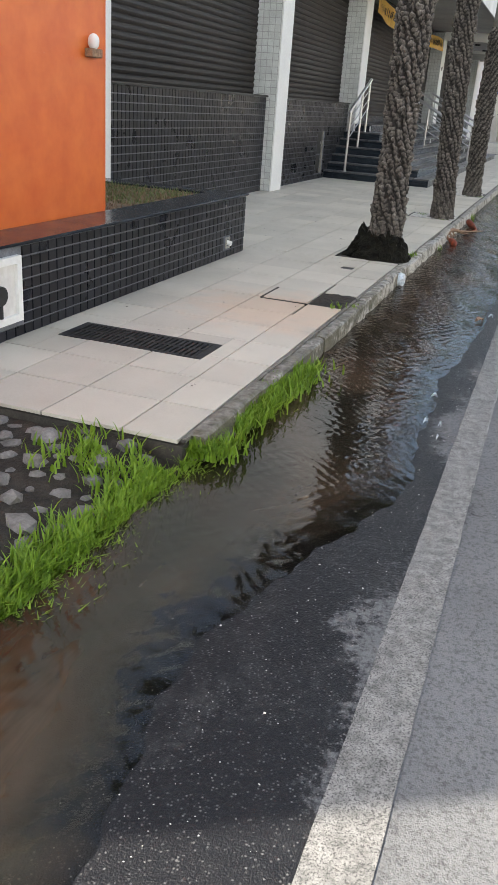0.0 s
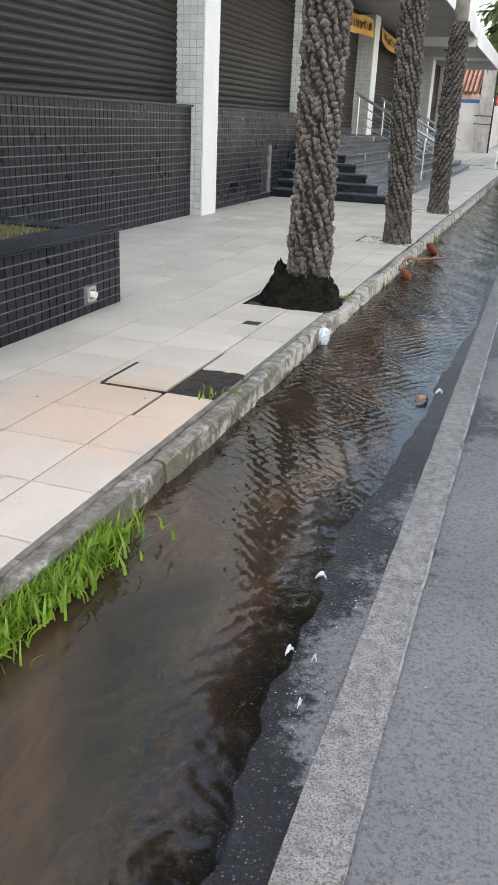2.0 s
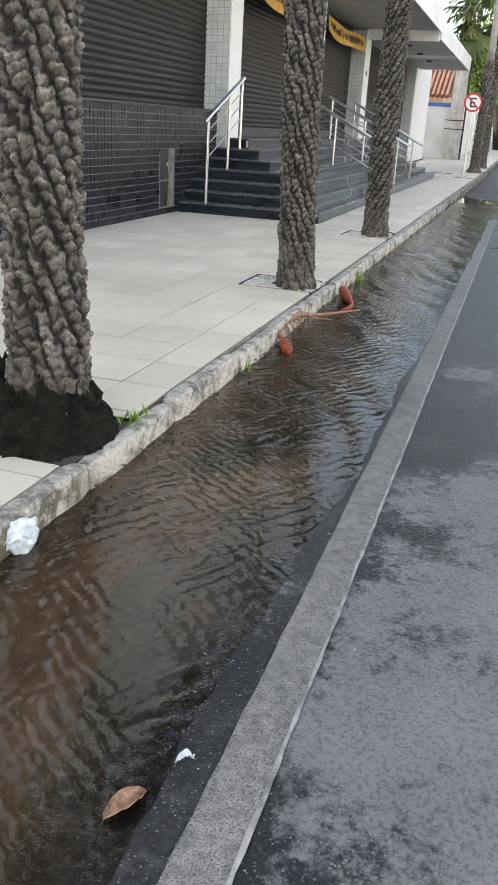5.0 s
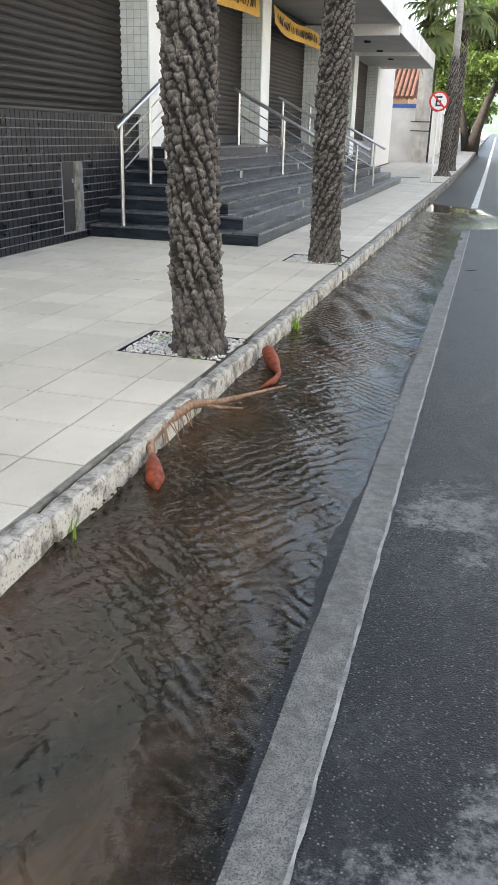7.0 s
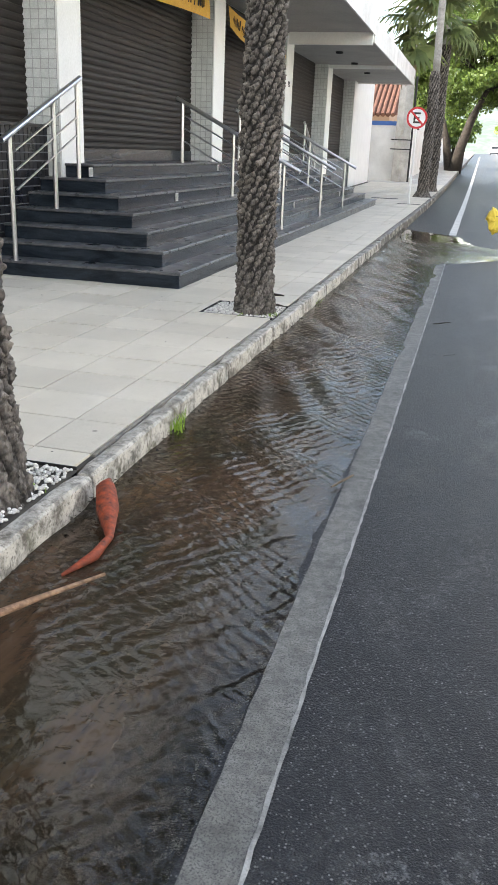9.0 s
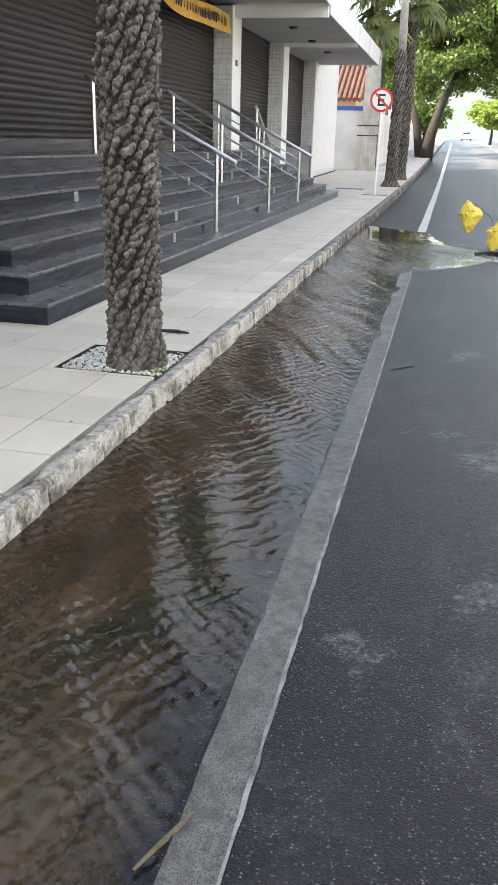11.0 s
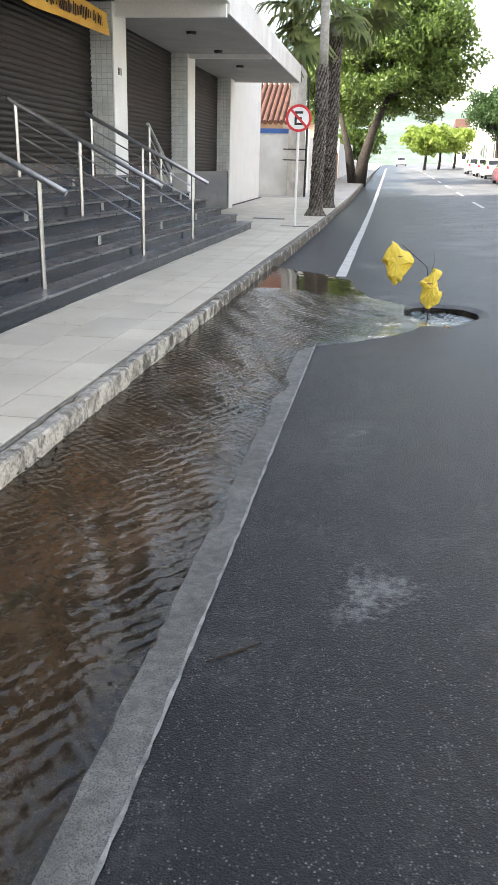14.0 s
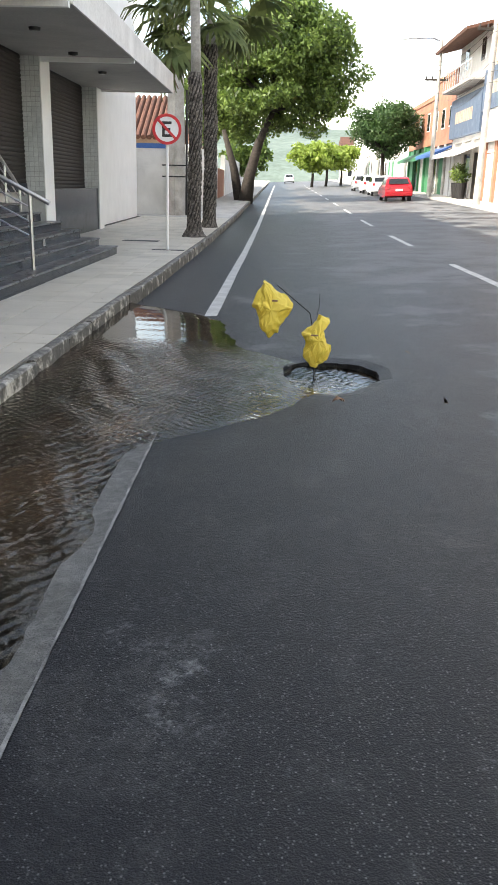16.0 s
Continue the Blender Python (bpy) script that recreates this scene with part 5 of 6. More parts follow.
meter_box()
outlet()
panel_fixture()
wall_niche()


def step_light(x, y, z):
    b = thing("step_light", "small square grey light set in a stair riser", "step light", (x, y, z), "lights in the stair risers")
    part("frame", boxed(0, 0.012, -0.055, 0.055, -0.055, 0.055, bevel=0.003), STEEL, b)
    part("lens", boxed(0.012, 0.016, -0.04, 0.04, -0.04, 0.04), LAMP_GLASS, b)


for y, k in ((20.6, 6), (22.1, 4), (23.9, 2), (26.0, 6), (26.4, 4), (27.3, 2), (29.6, 6), (29.2, 4), (30.4, 2), (32.4, 6), (32.6, 4), (33.0, 2), (22.9, 1), (34.2, 4)):
    step_light(STAIR_X - 0.3 * k, y, 0.165 * k + 0.075)


def banner(y0, y1, z0, z1, x=-4.87, seed=0):
    """A sagging printed cloth banner; its print cannot be read and is plain bars."""
    b = thing("shop_banner", "amber printed cloth banner sagging over the shutters", "banner", (x, y0, z0), "amber banners over the shutters")
    n, w, h = 28, y1 - y0, z1 - z0
    vs, fs = [], []

    def cloth(u, v, off):
        sag = -0.10 * math.sin(math.pi * u) + 0.03 * math.sin(9 * u + seed)
        return (off + 0.03 * math.sin(13 * u + seed + 2 * v), u * w, v * h + sag)
    for off in (0.0, -0.004):
        for i in range(n):
            for v in (0, 0.5, 1):
                vs.append(cloth(i / (n - 1), v, off))
    for i in range(n - 1):
        for j in range(2):
            a = i * 3 + j
            fs += [(a, a + 3, a + 4, a + 1), (n * 3 + a + 1, n * 3 + a + 4, n * 3 + a + 3, n * 3 + a)]
    raw("cloth", vs, fs, AMBER, b)
    rng = random.Random(seed)
    u = 0.06
    while u < 0.92:
        du, lo, hi = rng.uniform(0.005, 0.016), rng.uniform(0.26, 0.4), rng.uniform(0.62, 0.8)
        pv = [cloth(p, q, 0.012) for p, q in ((u, lo), (u + du, lo), (u + du, hi), (u, hi))]
        raw("print_bar", pv, [(0, 1, 2, 3)], WOOD, b)
        u += du + rng.choice((0.005, 0.007, 0.009, 0.022))


banner(21.5, 26.35, 3.60, 4.02, seed=1)
banner(27.66, 32.6, 3.60, 3.98, seed=2)


def column_mark():
    b = thing("number_mark", "small dark worn number painted on a white column, as bars", "wall number", (-4.90, 33.2, 2.98))
    for k in range(3):
        part("bar", boxed(0.0, 0.004, 0.08 * k, 0.08 * k + 0.05, 0.0, 0.13), BLACK, b)


column_mark()


def spotlights():
    for y in (35.5, 38.4, 41.5):
        b = thing("soffit_spot", "small dark round spotlight under the canopy", "spotlight", (-4.0, y, 4.06 if y > 33 else 4.24), "spots under the canopy")
        part("housing", tube(bmesh.new(), [(0, 0, 0), (0, 0, -0.05)], [0.11, 0.10], 16), IRON, b)
        part("lens", tube(bmesh.new(), [(0, 0, -0.05), (0, 0, -0.056)], 0.07, 16), GLASS, b)


spotlights()


# ---- street furniture ----
def no_parking_sign():
    s = thing("no_parking_sign", "round red and white no-parking sign on a white post", "road sign", (-1.86, 37.6, 0.0))
    part("post", tube(bmesh.new(), [(0, 0.03, -0.05), (0, 0.03, 2.75)], 0.032, 12), WHITE, s, "white steel post")
    face = part("disc", tube(bmesh.new(), [(0, 0.0, 2.5), (0, -0.006, 2.5)], 0.30, 40), SIGN_WHITE, s)
    ring = bmesh.new()
    n = 48
    vs = [[ring.verts.new((r * math.cos(a), y, 2.5 + r * math.sin(a))) for a in np.linspace(0, math.tau, n, endpoint=False)] for r, y in ((0.31, -0.008), (0.31, -0.012), (0.25, -0.012), (0.25, -0.008))]
    for a, b in zip(vs, vs[1:]):
        for i in range(n):
            ring.faces.new((a[i], a[(i + 1) % n], b[(i + 1) % n], b[i]))
    part("ring", ring, SIGN_RED, face, "red ring")
    sl = boxed(-0.27, 0.27, -0.016, -0.013, -0.027, 0.027)
    bmesh.ops.transform(sl, matrix=Matrix.Translation((0, 0, 2.5)) @ Matrix.Rotation(radians(45), 4, "Y"), verts=sl.verts)
    part("slash", sl, SIGN_RED, face, "red slash")
    e = bmesh.new()
    for a in ((-0.10, -0.045, -0.155, 0.155), (-0.045, 0.10, 0.10, 0.155), (-0.045, 0.075, -0.027, 0.027), (-0.045, 0.10, -0.155, -0.10)):
        box(e, a[0], a[1], -0.011, -0.0075, 2.5 + a[2], 2.5 + a[3])
    part("letter", e, BLACK, face, "black letter E")


no_parking_sign()


def utility_pole(x, y, h, w, label, transformer=False, arm=None, lean=0.0):
    z0 = rise(y)
    p = thing("utility_pole", label, "utility pole", (x, y, z0))
    bm = bmesh.new()
    tube(bm, [(0, 0, -0.3), (lean * h, 0, h)], [w, w * 0.6], 4 if transformer else 12)
    part("pole", bm, CONCRETE, p)
    if transformer:
        t = part("transformer", tube(bmesh.new(), [(-0.15, -0.55, h - 2.3), (-0.15, -0.55, h - 2.1), (-0.15, -0.55, h - 1.2), (-0.15, -0.55, h - 1.1)], [0.5, 0.62, 0.62, 0.5], 24), STEEL, p, "grey ribbed transformer")
        for k in range(24):
            a = math.tau * k / 24
            part("fin", tube(bmesh.new(), [(-0.15 + 0.66 * math.cos(a), -0.55 + 0.66 * math.sin(a), h - 2.0), (-0.15 + 0.66 * math.cos(a), -0.55 + 0.66 * math.sin(a), h - 1.3)], 0.03, 6), STEEL, t)
        part("conduit", tube(bmesh.new(), [(0.45, 0.0, 0.0), (0.45, 0.0, 5.0)], 0.05, 10), IRON, p, "dark metal conduit")
        for z in (1.55, 2.0):
            part("bracket", boxed(-0.55, 0.5, -0.42, -0.36, z, z + 0.05), IRON, p)
    if arm:
        part("arm", tube(bmesh.new(), [(lean * h, 0, h - 0.1), (lean * h - 0.6, 0, h + 0.1), (lean * h - arm, 0, h + 0.05)], 0.05, 8), STEEL, p)
        part("lamp_head", boxed(lean * h - arm - 0.5, lean * h - arm, -0.14, 0.14, h - 0.02, h + 0.1, bevel=0.02), STEEL, p, "grey lamp head")
        part("cross_arm", boxed(lean * h * 0.8 - 0.9, lean * h * 0.8 + 0.6, -0.06, 0.06, h * 0.76, h * 0.76 + 0.12), WOOD, p)
        for k in (-0.8, -0.4, 0.4):
            part("insulator", tube(bmesh.new(), [(lean * h * 0.8 + k, 0, h * 0.76 + 0.12), (lean * h * 0.8 + k, 0, h * 0.76 + 0.3)], [0.05, 0.035], 8), IRON, p)
    return p


utility_pole(-3.85, 55.6, 11.2, 0.42, "square concrete utility pole carrying a ribbed transformer", True)
utility_pole(10.95, 64.5, 11.6, 0.20, "round concrete utility pole with a street lamp arm", arm=1.9, lean=0.012)
utility_pole(10.95, 79.0, 10.4, 0.18, "pale utility pole with a long street lamp arm", arm=2.2)
utility_pole(10.95, 112.0, 10.0, 0.17, "distant utility pole with a lamp arm", arm=2.0)


def cable(a, b, sag, r=0.012):
    a, b = Vector(a), Vector(b)
    pts = [a.lerp(b, t) - Vector((0, 0, sag * 4 * t * (1 - t))) for t in np.linspace(0, 1, 14)]
    tagged(part("overhead_cable", tube(bmesh.new(), pts, r, 5), BLACK), "thin black overhead cable between poles", "cable", "overhead cables")


for k, z in enumerate((9.3, 9.0, 7.6, 7.2, 6.7)):
    cable((10.9, 64.5, z), (10.9, 79.0, z + 0.1), 0.35 + 0.06 * k)
    cable((10.9, 79.0, z + 0.1), (10.9, 112.0, z + 0.7), 0.6)
    cable((10.9, 36.0, z - 0.4), (10.9, 64.5, z), 0.5)
cable((11.0, 79, 8.2), (-3.6, 100, 8.6), 0.6)


# ---- bags over the hole ----
def bag(pts, at, label, seed):
    """A crumpled plastic bag round a kite of corner points (x, z)."""
    b = thing("yellow_bag", label, "plastic bag", at, "warning bags over the hole")
    bm = bmesh.new()
    c = Vector((sum(p[0] for p in pts) / len(pts), 0, sum(p[1] for p in pts) / len(pts)))
    n, lv = 96, 16
    rings = []
    for j in range(lv):
        t = j / (lv - 1)
        row = []
        for i in range(n):
            u = i / n * len(pts)
            k = int(u)
            p = Vector((pts[k][0], 0, pts[k][1])).lerp(Vector((pts[(k + 1) % len(pts)][0], 0, pts[(k + 1) % len(pts)][1])), u - k)
            s = math.sin(math.pi * t) ** 0.55
            q = c + (p - c) * s
            q.y = 0.09 * math.cos(math.pi * t)
            q += 0.045 * Vector(noise.noise_vector(Vector((q.x * 9, q.y * 9 + seed, q.z * 9)))) * s + 0.016 * Vector(noise.noise_vector(Vector((q.x * 30, q.y * 30, q.z * 30))))
            row.append(bm.verts.new(q))
        rings.append(row)
    for a, d in zip(rings, rings[1:]):
        for i in range(n):
            bm.faces.new((a[i], a[(i + 1) % n], d[(i + 1) % n], d[i]))
    bmesh.ops.remove_doubles(bm, verts=bm.verts, dist=0.0005)
    body = part("film", bm, YELLOW, b, smooth=False)
    return b, body


b1, f1 = bag([(-0.16, 0.05), (-0.09, 0.24), (0.02, 0.17), (0.16, 0.03), (0.05, -0.16), (-0.04, -0.22)], (0.55, 26.0, 0.40), "crumpled yellow plastic bag tied to a stick", 1)
part("print_bar", boxed(-0.01, 0.035, -0.118, -0.112, 0.085, 0.10), STRAW, f1)
b2, f2 = bag([(-0.09, -0.12), (-0.10, 0.06), (-0.03, 0.15), (0.03, 0.24), (0.09, 0.18), (0.05, 0.07), (0.12, -0.06), (0.10, -0.16), (0.0, -0.23)], (0.92, 26.0, 0.16), "knotted yellow plastic bag hanging over the road hole", 4)
part("print_bar", boxed(-0.05, 0.01, -0.118, -0.112, 0.05, 0.064), STRAW, f2)
st = thing("marker_stick", "thin dark stick standing in the road hole", "stick", (0.92, 26.04, -0.24))
part("shaft", tube(bmesh.new(), [(0.0, 0, -0.15), (0.0, 0, 0.35), (-0.06, 0, 0.62), (-0.34, 0, 0.84)], [0.006, 0.006, 0.005, 0.004], 8), BLACK, st)
part("twig", tube(bmesh.new(), [(0.0, 0, 0.6), (0.02, 0.02, 0.68), (0.01, 0.03, 0.78)], [0.003, 0.002, 0.001], 6), BLACK, st)


# ---- litter ----
def husk():
    h = thing("palm_flower_stalk", "long dry palm flower stalk with rusty red husks", "palm debris", (-1.2, 12.8, -0.1))
    o = Vector((-1.2, 12.8, -0.1))

    def run(name, pts, radii, m, label=""):
        part(name, tube(bmesh.new(), [Vector(p) - o for p in pts], radii, 9), m, h, label, smooth=True)
    run("stalk", [(-0.97, 13.19, -0.09), (-1.13, 12.92, -0.085), (-1.24, 12.68, -0.07), (-1.34, 12.45, -0.03), (-1.37, 12.15, -0.03), (-1.36, 11.9, -0.06), (-1.28, 11.75, -0.09)],
        [0.006, 0.012, 0.018, 0.028, 0.034, 0.026, 0.016], STRAW)
    run("stalk", [(-1.10, 12.66, -0.09), (-1.22, 12.62, -0.085), (-1.33, 12.5, -0.04)], [0.004, 0.008, 0.014], STRAW)
    run("husk", [(-1.30, 11.80, -0.08), (-1.25, 11.68, -0.08), (-1.20, 11.58, -0.10), (-1.17, 11.52, -0.12)], [0.014, 0.038, 0.046, 0.014], RUST, "rusty red husk")
    run("husk", [(-1.27, 13.90, -0.03), (-1.26, 13.84, -0.05), (-1.20, 13.72, -0.085), (-1.10, 13.52, -0.115), (-1.09, 13.35, -0.115), (-1.14, 13.18, -0.12)], [0.012, 0.046, 0.052, 0.016, 0.022, 0.006], RUST, "rusty red husk")
    rng = random.Random(7)
    for _ in range(14):
        y = rng.uniform(12.0, 12.6)
        x = -1.365 + rng.uniform(-0.02, 0.02)
        run("strand", [(x, y, -0.01), (x + 0.05, y - 0.03, -0.05), (x + 0.06 + rng.uniform(0, 0.04), y - 0.06, -0.10)], [0.004, 0.003, 0.002], STRAW)


husk()


def crumple(name, at, size, m, label, category, seed, flat=0.5):
    bm = bmesh.new()
    bmesh.ops.create_icosphere(bm, subdivisions=3, radius=1.0)
    for v in bm.verts:
        v.co = v.co + 0.35 * Vector(noise.noise_vector(v.co * 2.2 + Vector((seed, 0, 0)))) + 0.12 * Vector(noise.noise_vector(v.co * 6))
        v.co = Vector((v.co.x * size[0], v.co.y * size[1], v.co.z * size[2]))
    ob = part(name, bm, m)
    ob.location = at
    return tagged(ob, label, category)


crumple("plastic_wrapper", (-1.33, 8.32, -0.07), (0.045, 0.085, 0.07), PLASTIC_CLEAR, "crumpled pale blue plastic wrapper against the kerb", "wrapper", 2)


def dry_leaf(x, y, ln, w, turn, m=STRAW, label="curled tan dry leaf lying in the shallow water"):
    vs, fs = [], []
    for i in range(9):
        t = i / 8
        ww = w * math.sin(math.pi * min(1, t * 0.92 + 0.06)) ** 0.8
        for k, s in enumerate((-1, 0, 1)):
            vs.append((ln * (t - 0.5), s * ww, 0.014 * abs(s) + 0.02 * math.sin(3 * t) + 0.012 * noise.noise((t * 6, s * 2.0, ln * 30))))
    fs = [(3 * i + k, 3 * i + k + 1, 3 * i + k + 4, 3 * i + k + 3) for i in range(8) for k in range(2)]
    o = tagged(raw("dry_leaf", vs, fs, m), label, "leaf", "fallen leaves")
    md = o.modifiers.new("thickness", "SOLIDIFY")
    md.thickness = 0.003
    o.matrix_basis = pose(x, y, road_z(x, y) + 0.008, 8, 4, turn)


dry_leaf(-0.44, 7.36, 0.13, 0.026, 65)
dry_leaf(-0.36, 7.55, 0.05, 0.012, 40, PLASTIC_CLEAR, "scrap of pale plastic on the wet asphalt")
for sx, sy, sl, st_ in ((-0.49, 5.03, 0.04, 10), (-0.47, 4.54, 0.034, 60), (-0.385, 4.53, 0.014, 20), (-0.37, 4.30, 0.018, 80)):
    dry_leaf(sx, sy, sl, sl * 0.3, st_, PLASTIC_CLEAR, "small pale scrap washed onto the wet asphalt")
dry_leaf(-1.30, 11.62, 0.12, 0.03, 80, RUST, "rusty red leaf lying in the water")
dry_leaf(1.05, 24.95, 0.09, 0.02, 20, STRAW, "small tan leaf beside the road hole")


def twig(pts, r, m, label):
    o = Vector(pts[0])
    t = part("twig", tube(bmesh.new(), [Vector(p) - o for p in pts], r, 7), m)
    t.location = o
    tagged(t, label, "twig", "fallen twigs")


twig([(-0.33, 14.43, -0.138), (-0.29, 14.52, -0.134), (-0.25, 14.62, -0.136)], [0.004, 0.007, 0.005], DRY, "short pale stick lying in the shallow water")
twig([(-0.08, 18.96, -0.146), (0.0, 19.03, -0.144), (0.08, 19.10, -0.142)], [0.003, 0.005, 0.003], WOOD, "thin dark twig on the asphalt")
twig([(-1.86, 18.95, 0.012), (-1.72, 18.96, 0.014), (-1.60, 18.94, 0.012)], [0.010, 0.014, 0.008], WOOD, "short dark stick on the pavement")
twig([(0.06, 17.56, -0.144), (0.11, 17.61, -0.142), (0.17, 17.66, -0.141)], [0.0015, 0.002, 0.0015], COBBLE, "thin pale straw on the asphalt")
twig([(-1.58, 18.12, 0.02), (-1.50, 18.2, 0.05), (-1.42, 18.22, 0.03)], [0.008, 0.01, 0.004], WOOD, "dark twig beside the palm foot")


def grit():
    """Small stones and leaf crumbs on the wet margin."""
    rng = random.Random(21)
    vs, fs = [], []
    for _ in range(700):
        y = rng.uniform(0.2, 9.0)
        x = shore(y) + rng.gauss(0.08, 0.14)
        s = rng.uniform(0.001, 0.0032) * (1.8 if rng.random() < 0.05 else 1)
        z, k = road_z(x, y) + 0.001, len(vs)
        a = rng.uniform(0, 3)
        for i in range(4):
            vs.append((x + s * math.cos(a + i * 1.57), y + s * rng.uniform(0.6, 1.3) * math.sin(a + i * 1.57), z))
        vs.append((x, y, z + s * 0.8))
        fs += [(k, k + 1, k + 4), (k + 1, k + 2, k + 4), (k + 2, k + 3, k + 4), (k + 3, k, k + 4)]
    tagged(raw("grit", vs, fs, PEBBLE), "pale grit washed up beside the water", "grit", kind="stuff")
    vs, fs = [], []
    for _ in range(380):
        x, y = rng.uniform(-5.0, -3.62), rng.uniform(2.5, 7.8)
        s, z, k, a = rng.uniform(0.012, 0.03), 0.578 + rng.uniform(0, 0.012), len(vs), rng.uniform(0, 6)
        for i, q in enumerate((1.0, 0.5, 1.0, 0.5)):
            vs.append((x + s * q * math.cos(a + i * 1.57), y + s * q * math.sin(a + i * 1.57), z + 0.006 * (i % 2)))
        fs.append((k, k + 1, k + 2, k + 3))
    tagged(raw("leaf_litter", vs, fs, FROND_DRY), "dry brown leaf litter on the planter soil", "leaf litter", kind="stuff")


grit()


# ---- far end of the near side ----
def side_yard():
    w = thing("boundary_wall", "white boundary wall with a dark blue coping", "wall", (-5.3, 56, 0.1))
    part("wall", boxed(-3.0, 1.2, 0.0, 0.22, -0.5, 2.75), PLASTER, w)
    part("coping", boxed(-3.0, 1.2, -0.04, 0.26, 2.75, 2.95), BLUE, w, "dark blue painted coping")
    h = thing("tiled_house", "yellow house with a clay tile roof behind the boundary wall", "house", (-8, 63, 0.2))
    part("wall", boxed(-4.0, 2.6, 0, 7, -0.5, 3.6), PEACH, h, "yellow plastered wall")
    rf = bmesh.new()
    vs = [rf.verts.new(p) for p in ((-4.5, -0.6, 3.4), (3.1, -0.6, 3.4), (3.1, 3.5, 5.6), (-4.5, 3.5, 5.6), (3.1, 7.6, 3.4), (-4.5, 7.6, 3.4))]
    for f in ((0, 1, 2, 3), (3, 2, 4, 5)):
        rf.faces.new([vs[i] for i in f])
    roof = part("roof", rf, ROOF_TILE, h, "clay tile roof")
    for k in range(26):
        x = -4.4 + 0.29 * k
        part("roof_tile", tube(bmesh.new(), [(x, -0.65, 3.42), (x, 3.5, 5.65)], 0.13, 8), ROOF_TILE, roof)
    part("window", boxed(1.2, 2.1, -0.03, 0.02, 1.9, 2.9), GLASS, h, "dark window")
    f = thing("garden_wall", "long pale garden wall along the far pavement", "wall", (-3.75, 60, 0.2))
    for a, b in ((0.0, 9.0), (9.0, 17.5), (25.5, 40), (40, 70)):
        part("wall_bay", boxed(-0.2, 0.0, a, b - 0.02, -0.5, 2.6 + rise(60 + (a + b) / 2) - 0.2), PLASTER, f)
    for y in (0.0, 9.0, 17.5, 25.5, 40.0):
        part("pier", boxed(-0.28, 0.06, y - 0.16, y + 0.16, -0.5, 3.0 + rise(60 + y) - 0.2), WHITE, f)
    g = thing("orange_gate", "orange slatted metal gate in the garden wall", "gate", (-3.75, 77.7, rise(80)))
    part("gate_frame", boxed(-0.06, -0.03, 0, 7.6, -0.1, 2.0), BRICK, g)
    for k in range(18):
        part("slat", boxed(-0.03, 0.0, 0.1 + k * 0.42, 0.42 + k * 0.42, 0.0, 2.0), BRICK, g)
    c = thing("manhole_cover", "dark rectangular utility cover in the pavement", "cover", (-2.9, 40.4, rise(40.4)))
    part("lid", boxed(-0.45, 0.45, -0.2, 0.2, -0.01, 0.006), IRON, c)
    c = thing("manhole_cover", "dark rectangular utility cover in the pavement", "cover", (-1.85, 37.62, 0))
    part("lid", boxed(-0.35, 0.36, -0.12, 0.06, -0.01, 0.006), IRON, c)


side_yard()


# ---- far side of the street ----
def right_pavement():
    bm = bmesh.new()
    ys = [-40, 38, 42, 46, 50, 54, 58, 64, 70, 100, 200]
    for a, b in zip(ys, ys[1:]):
        za, zb = road_z(ROAD_R, a) + 0.14, road_z(ROAD_R, b) + 0.14
        v = [bm.verts.new(p) for p in ((ROAD_R, a, za - 0.4), (ROAD_R, a, za), (13.2, a, za + 0.03), (ROAD_R, b, zb - 0.4), (ROAD_R, b, zb), (13.2, b, zb + 0.03))]
        bm.faces.new((v[0], v[3], v[4], v[1]))
        bm.faces.new((v[1], v[4], v[5], v[2]))
    tagged(part("pavement_opposite", bm, CONCRETE), "grey concrete pavement with a kerb on the sunny side", "pavement", kind="structure")


right_pavement()


def ground_right(y):
    return road_z(ROAD_R, y) + 0.15


